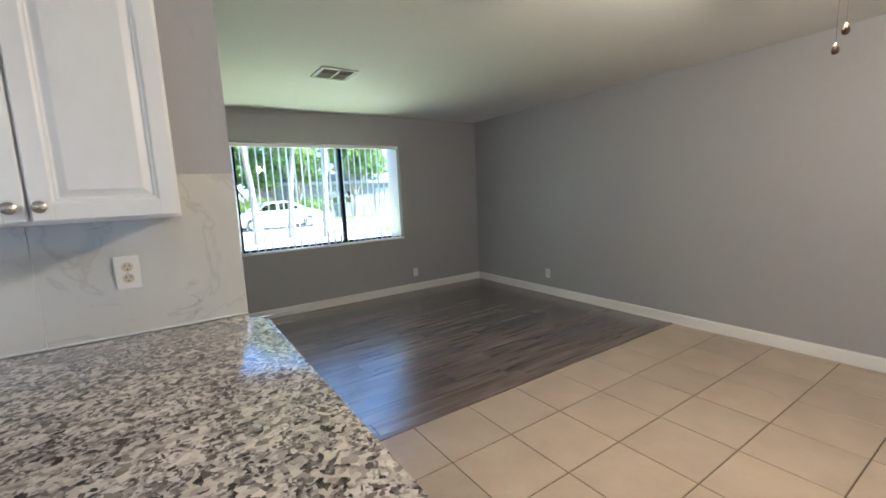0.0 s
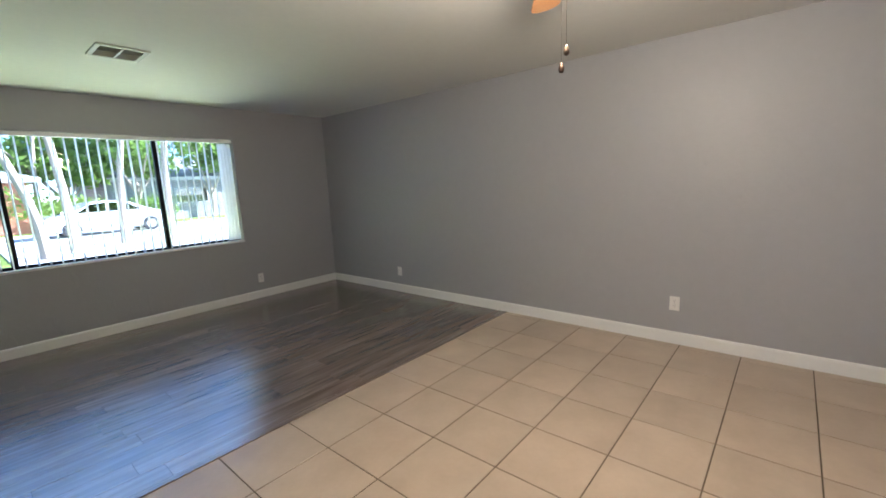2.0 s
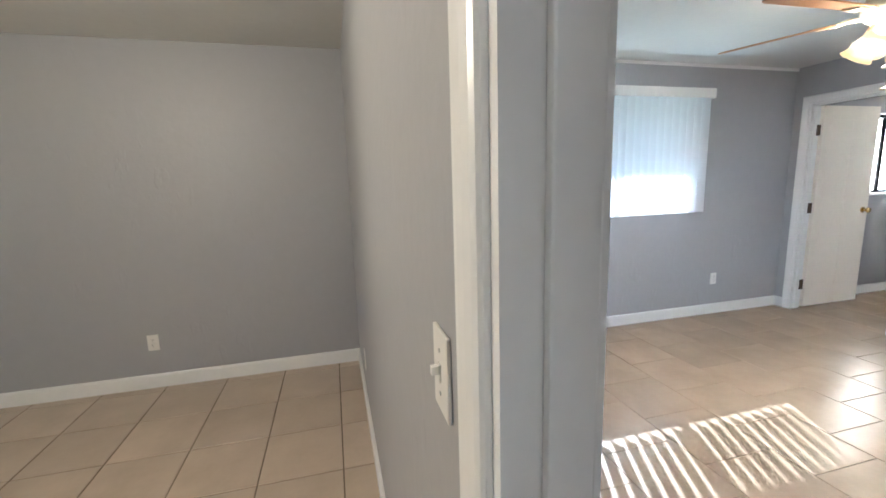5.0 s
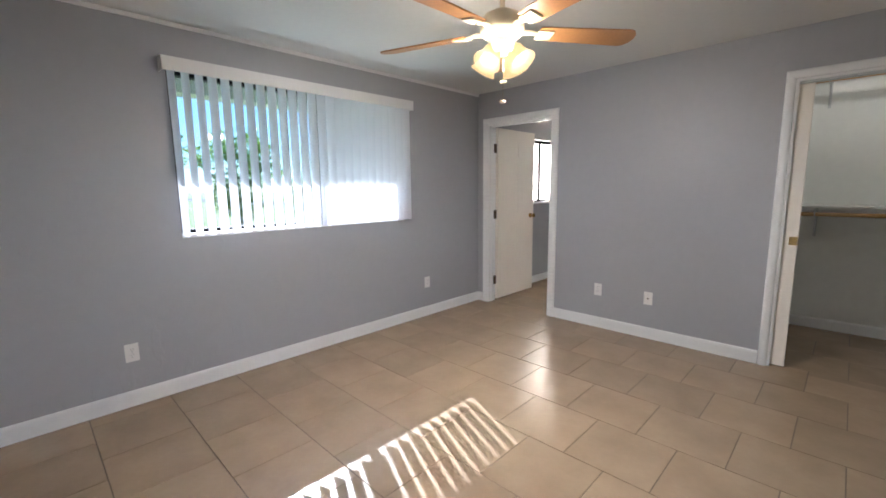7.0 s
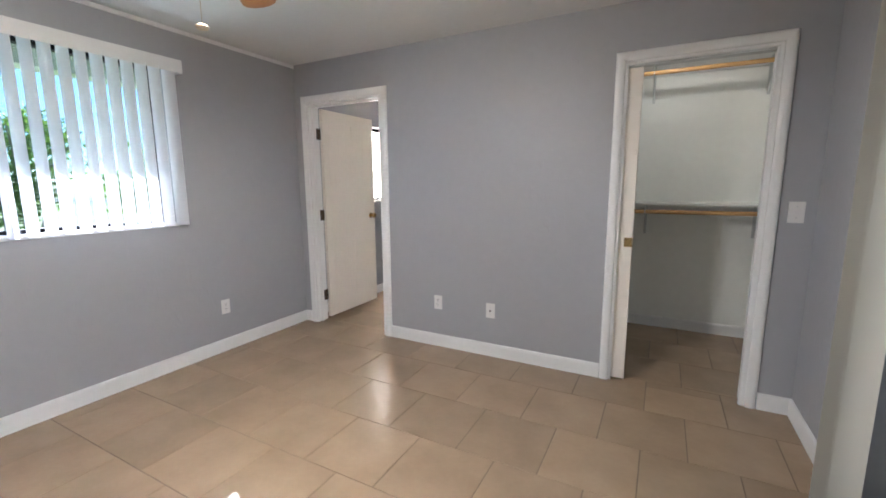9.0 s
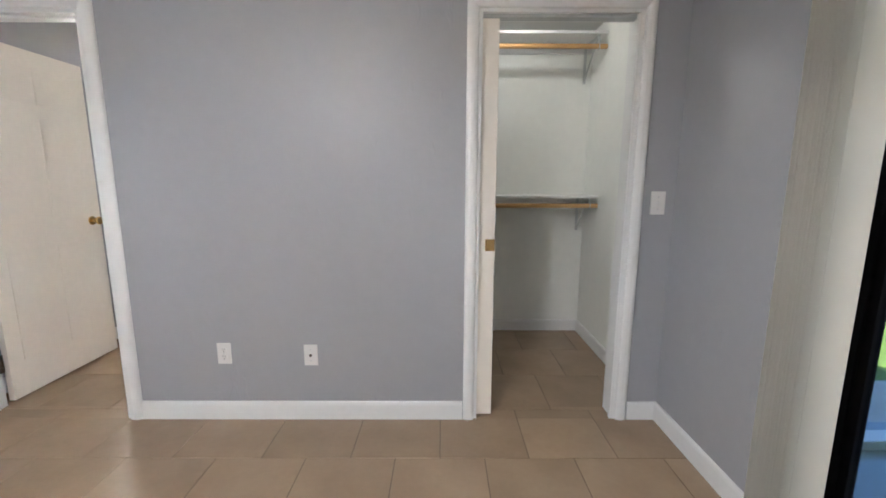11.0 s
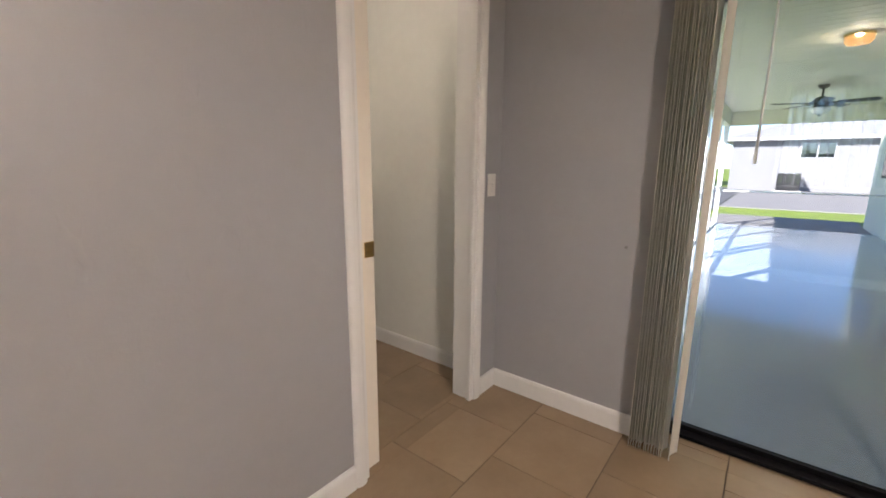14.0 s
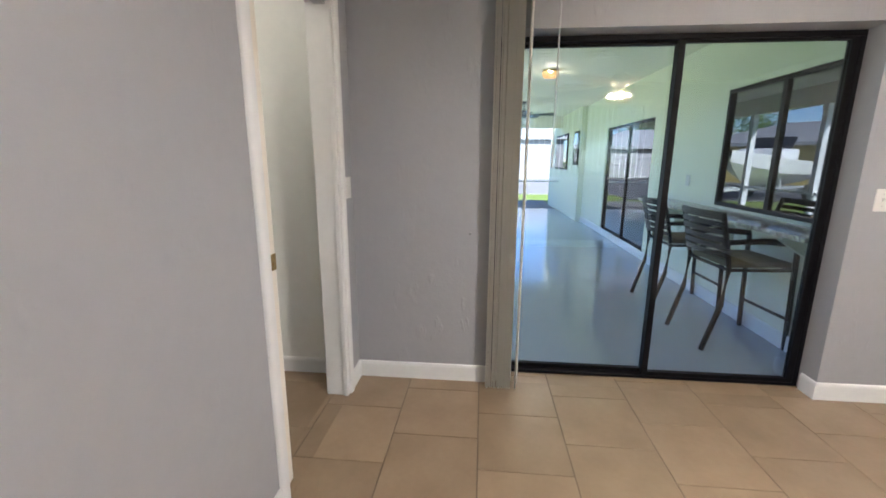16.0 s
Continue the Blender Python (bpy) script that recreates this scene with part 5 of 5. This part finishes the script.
tree((14.0, 31.0, GZ), 6.0, 3.2, 25, 2400, 0.26)
tree((3.6, 33.0, GZ), 4.6, 2.8, 26, 2200, 0.26)
tree((-4.0, 27.0, GZ), 3.0, 2.0, 23, 1200)
shrub((3.2, 29.0, GZ), 2.6, 1.2, 2.2, 8, 1200)
shrub((0.0, 28.6, GZ), 2.2, 1.1, 1.9, 9, 1000)
shrub((6.6, 29.2, GZ), 2.4, 1.1, 2.0, 10, 1100)
shrub((9.8, 29.4, GZ), 2.4, 1.1, 1.8, 24, 1000)
tree((13.5, -1.0, GZ), 4.6, 2.3, 11)
tree((22.0, -7.5, GZ), 4.2, 2.6, 41, 1800, 0.12)
tree((24.0, -14.0, GZ), 4.6, 2.8, 42, 1800, 0.12)
shrub((11.5, -0.4, GZ), 1.2, 1.4, 1.5, 13)
tree((-47, -17, GZ), 7.5, 4.5, 15, 1800)
tree((-31, -20, GZ), 5.5, 3.2, 16, 1400)
tree((-44, 6, GZ), 6.0, 3.6, 17, 1200)
for k, (x, y) in enumerate(((13.2, 1.2), (13.6, -1.6), (14.2, 3.4), (20.5, -4.4), (20.2, -7.2), (21.0, -10.6), (21.5, -13.6))):
    shrub((x, y, GZ), 1.2, 1.6, 2.3, 30 + k, 1000)


def car(place, rz):
    t = thing("car", "white parked sedan with dark windows", "car", place)
    m = pose(*place, 0, 0, rz)
    side = [(-2.25, 0.35), (-2.25, 0.72), (-2.1, 0.86), (-1.35, 0.95), (-0.75, 1.38), (-0.2, 1.45), (0.55, 1.42), (1.3, 1.0), (2.0, 0.88), (2.25, 0.68), (2.27, 0.35), (1.85, 0.22), (-1.9, 0.22)]
    bm = bmesh.new()
    sweep(bm, side, (m @ Vector((0, -0.86, 0)), m.to_3x3() @ Vector((1, 0, 0)), (0, 0, 1), m.to_3x3() @ Vector((0, 1.72, 0))))
    bmesh.ops.bevel(bm, geom=list(bm.edges), offset=0.06, segments=2, affect="EDGES")
    part("body", bm, CARPAINT, t, smooth=True)
    for s in (-1, 1):
        for pts in ([(-1.2, 0.98), (-0.7, 1.32), (-0.2, 1.38), (-0.2, 0.99)], [(-0.1, 0.99), (-0.1, 1.38), (0.5, 1.35), (1.1, 1.0)]):
            bm = sweep(bmesh.new(), pts, (m @ Vector((0, s * 0.862, 0)), m.to_3x3() @ Vector((1, 0, 0)), (0, 0, 1), m.to_3x3() @ Vector((0, s * 0.006, 0))))
            part("side_window", bm, GLASS_DK, t)
        for x in (-1.42, 1.4):
            a, b = m @ Vector((x, s * 0.72, 0.32)), m @ Vector((x, s * 0.885, 0.32))
            w = part("wheel", cyl(bmesh.new(), a, b, 0.32, seg=24), RUBBER, t)
            part("rim", cyl(bmesh.new(), m @ Vector((x, s * 0.87, 0.32)), m @ Vector((x, s * 0.893, 0.32)), 0.2, seg=16), CHROME, w)
    return t


car((6.9, 24.2, GZ + 0.02), 3)


def boat(place, rz):
    t = thing("boat", "white motor boat on a trailer", "boat", place)
    m = pose(*place, 0, 0, rz)
    bm = bmesh.new()
    rings = []
    for x, w, k, s in ((-2.8, 1.05, 0.65, 1.45), (-1.0, 1.15, 0.55, 1.5), (1.0, 1.1, 0.55, 1.6), (2.2, 0.75, 0.8, 1.75), (3.1, 0.05, 1.5, 1.9)):
        rings.append([bm.verts.new(m @ Vector(p)) for p in ((x, -w, s), (x, -w * 0.85, (k + s) / 2), (x, 0, k), (x, w * 0.85, (k + s) / 2), (x, w, s))])
    for a, b in zip(rings, rings[1:]):
        for k in range(5):
            bm.faces.new((a[k], a[(k + 1) % 5], b[(k + 1) % 5], b[k]))
    bm.faces.new(rings[0])
    part("hull", bm, BOATW, t)
    bm = bmesh.new()
    box(bm, -0.4, -0.75, 1.5, 1.2, 0.75, 2.0, 0.12, m)
    part("cabin", bm, BOATW, t)
    bm = sweep(bmesh.new(), [(0.3, 2.0), (-0.1, 2.45), (-0.15, 2.45), (0.2, 2.0)], (m @ Vector((0, -0.7, 0)), m.to_3x3() @ Vector((1, 0, 0)), (0, 0, 1), m.to_3x3() @ Vector((0, 1.4, 0))))
    part("windscreen", bm, GLASS_DK, t)
    bm = bmesh.new()
    for s in (-0.6, 0.6):
        tube(bm, [m @ Vector(p) for p in ((-2.6, s, 0.5), (2.6, s * 0.4, 0.5), (3.6, 0, 0.45))], 0.05, 6)
    tube(bm, [m @ Vector(p) for p in ((-0.9, -1.0, 0.4), (-0.9, 1.0, 0.4))], 0.05, 6)
    for sx in (-2.2, 0.4):
        for s in (-0.6, 0.6):
            tube(bm, [m @ Vector((sx, s, 0.48)), m @ Vector((sx, s * 0.9, 0.95))], 0.04, 6)
    tube(bm, [m @ Vector((3.4, 0, 0.45)), m @ Vector((3.4, 0, 0.001))], 0.03, 6)
    part("trailer", bm, STEEL, t)
    for s in (-1, 1):
        part("wheel", cyl(bmesh.new(), m @ Vector((-0.9, s * 0.95, 0.32)), m @ Vector((-0.9, s * 1.15, 0.32)), 0.32, seg=20), RUBBER, t)
    return t


boat((-13.5, -10.6, GZ), 55)

# ---- floors, piece by piece ----
part_mesh = {}


def slab_mesh(w, d, h, c, material):
    """A flat piece with eased top edges, its corner at the origin; alike pieces share it."""
    key = (round(w, 4), round(d, 4), h, material.name)
    if key not in part_mesh:
        v = [(0, 0, -h), (w, 0, -h), (w, d, -h), (0, d, -h), (0, 0, -c), (w, 0, -c), (w, d, -c), (0, d, -c), (c, c, 0), (w - c, c, 0), (w - c, d - c, 0), (c, d - c, 0)]
        f = [(8, 9, 10, 11)] + [(a, (a + 1) % 4, 4 + (a + 1) % 4, 4 + a) for a in range(4)] + [(4 + a, 4 + (a + 1) % 4, 8 + (a + 1) % 4, 8 + a) for a in range(4)]
        me = bpy.data.meshes.new("piece")
        me.from_pydata(v, [], f)
        me.materials.append(material)
        part_mesh[key] = me
    return part_mesh[key]


def lay(parent, name, regions, x0, y0, x1, y1, gap, h, c, material):
    """One piece between the joints, cut to the regions of the plan."""
    for a0, b0, a1, b1 in regions:
        p0, q0, p1, q1 = max(x0, a0), max(y0, b0), min(x1, a1), min(y1, b1)
        if p1 - p0 > 0.02 and q1 - q0 > 0.02:
            ga, gb, gc, gd = (gap / 2 if joint else 0.0 for joint in (p0 == x0, q0 == y0, p1 == x1, q1 == y1))
            ob = new(name, slab_mesh(p1 - p0 - ga - gc, q1 - q0 - gb - gd, h, c, material))
            ob.parent = parent
            ob.location = (p0 + ga, q0 + gb, 0)


WOOD_Y = 2.845
fl = struct("floor_kitchen", B(-1.6, LNI, -0.12, EX, WOOD_Y, -0.0035), GROUT, "square beige ceramic floor tiles with dark grout", "floor")
reg = [(1.2, SY, EX, WOOD_Y), (2.30, BN, 3.055, SY)]
T = 0.402
for i in range(-12, 5):
    for j in range(-3, 8):
        lay(fl, "tile", reg, 4.68 + i * T, 0.43 + j * T, 4.68 + (i + 1) * T, 0.43 + (j + 1) * T, 0.0068, 0.008, 0.0015, TILE1)
fb = struct("floor_bedroom", B(WXO, -7.05, -0.12, EX, BN, -0.0035), GROUT2, "large tan ceramic floor tiles in half bond", "floor")
reg = [(WX, BS, EX, BN), (2.2, -5.82, 4.02, BSO), (4.22, -7.05, EX, BSO), (DOOR_B[0], BSO, DOOR_B[1], BS), (DOOR_C[0], BSO, DOOR_C[1], BS), (WXO + 0.075, SL_Y0, WX, SL_Y1)]
P = 0.413
for j in range(-10, 9):
    off = 0 if j % 2 == 0 else P / 2
    for i in range(-6, 7):
        lay(fb, "tile", reg, 3.98 + off + i * P, -3.335 + j * P, 3.98 + off + (i + 1) * P, -3.335 + (j + 1) * P, 0.004, 0.008, 0.001, TILE2)
fw = struct("floor_living", B(-1.6, WOOD_Y, -0.12, EX, NY, -0.004), SLOT, "dark grey-brown wood-look plank floor", "floor")
rp = random.Random(11)
W = 0.152
for r in range(20):
    y = WOOD_Y + 0.03 + r * W
    x = EX - rp.uniform(0.2, 1.2)
    run = [EX, x]
    while run[-1] > 0.6:
        run.append(run[-1] - 1.22)
    for a, b in zip(run, run[1:]):
        lay(fw, "plank", [(0.6, WOOD_Y, EX, NY)], b, y, a, y + W, 0.0012, 0.006, 0.0008, PLANK)
tr = thing("floor_transition", "dark wood edge strip between planks and tile", "transition strip", (4, WOOD_Y, 0), kind="structure")
part("strip", B(2.236, WOOD_Y - 0.012, -0.003, EX - 0.015, WOOD_Y + 0.03, 0.006, 0.003), PLANK, tr)
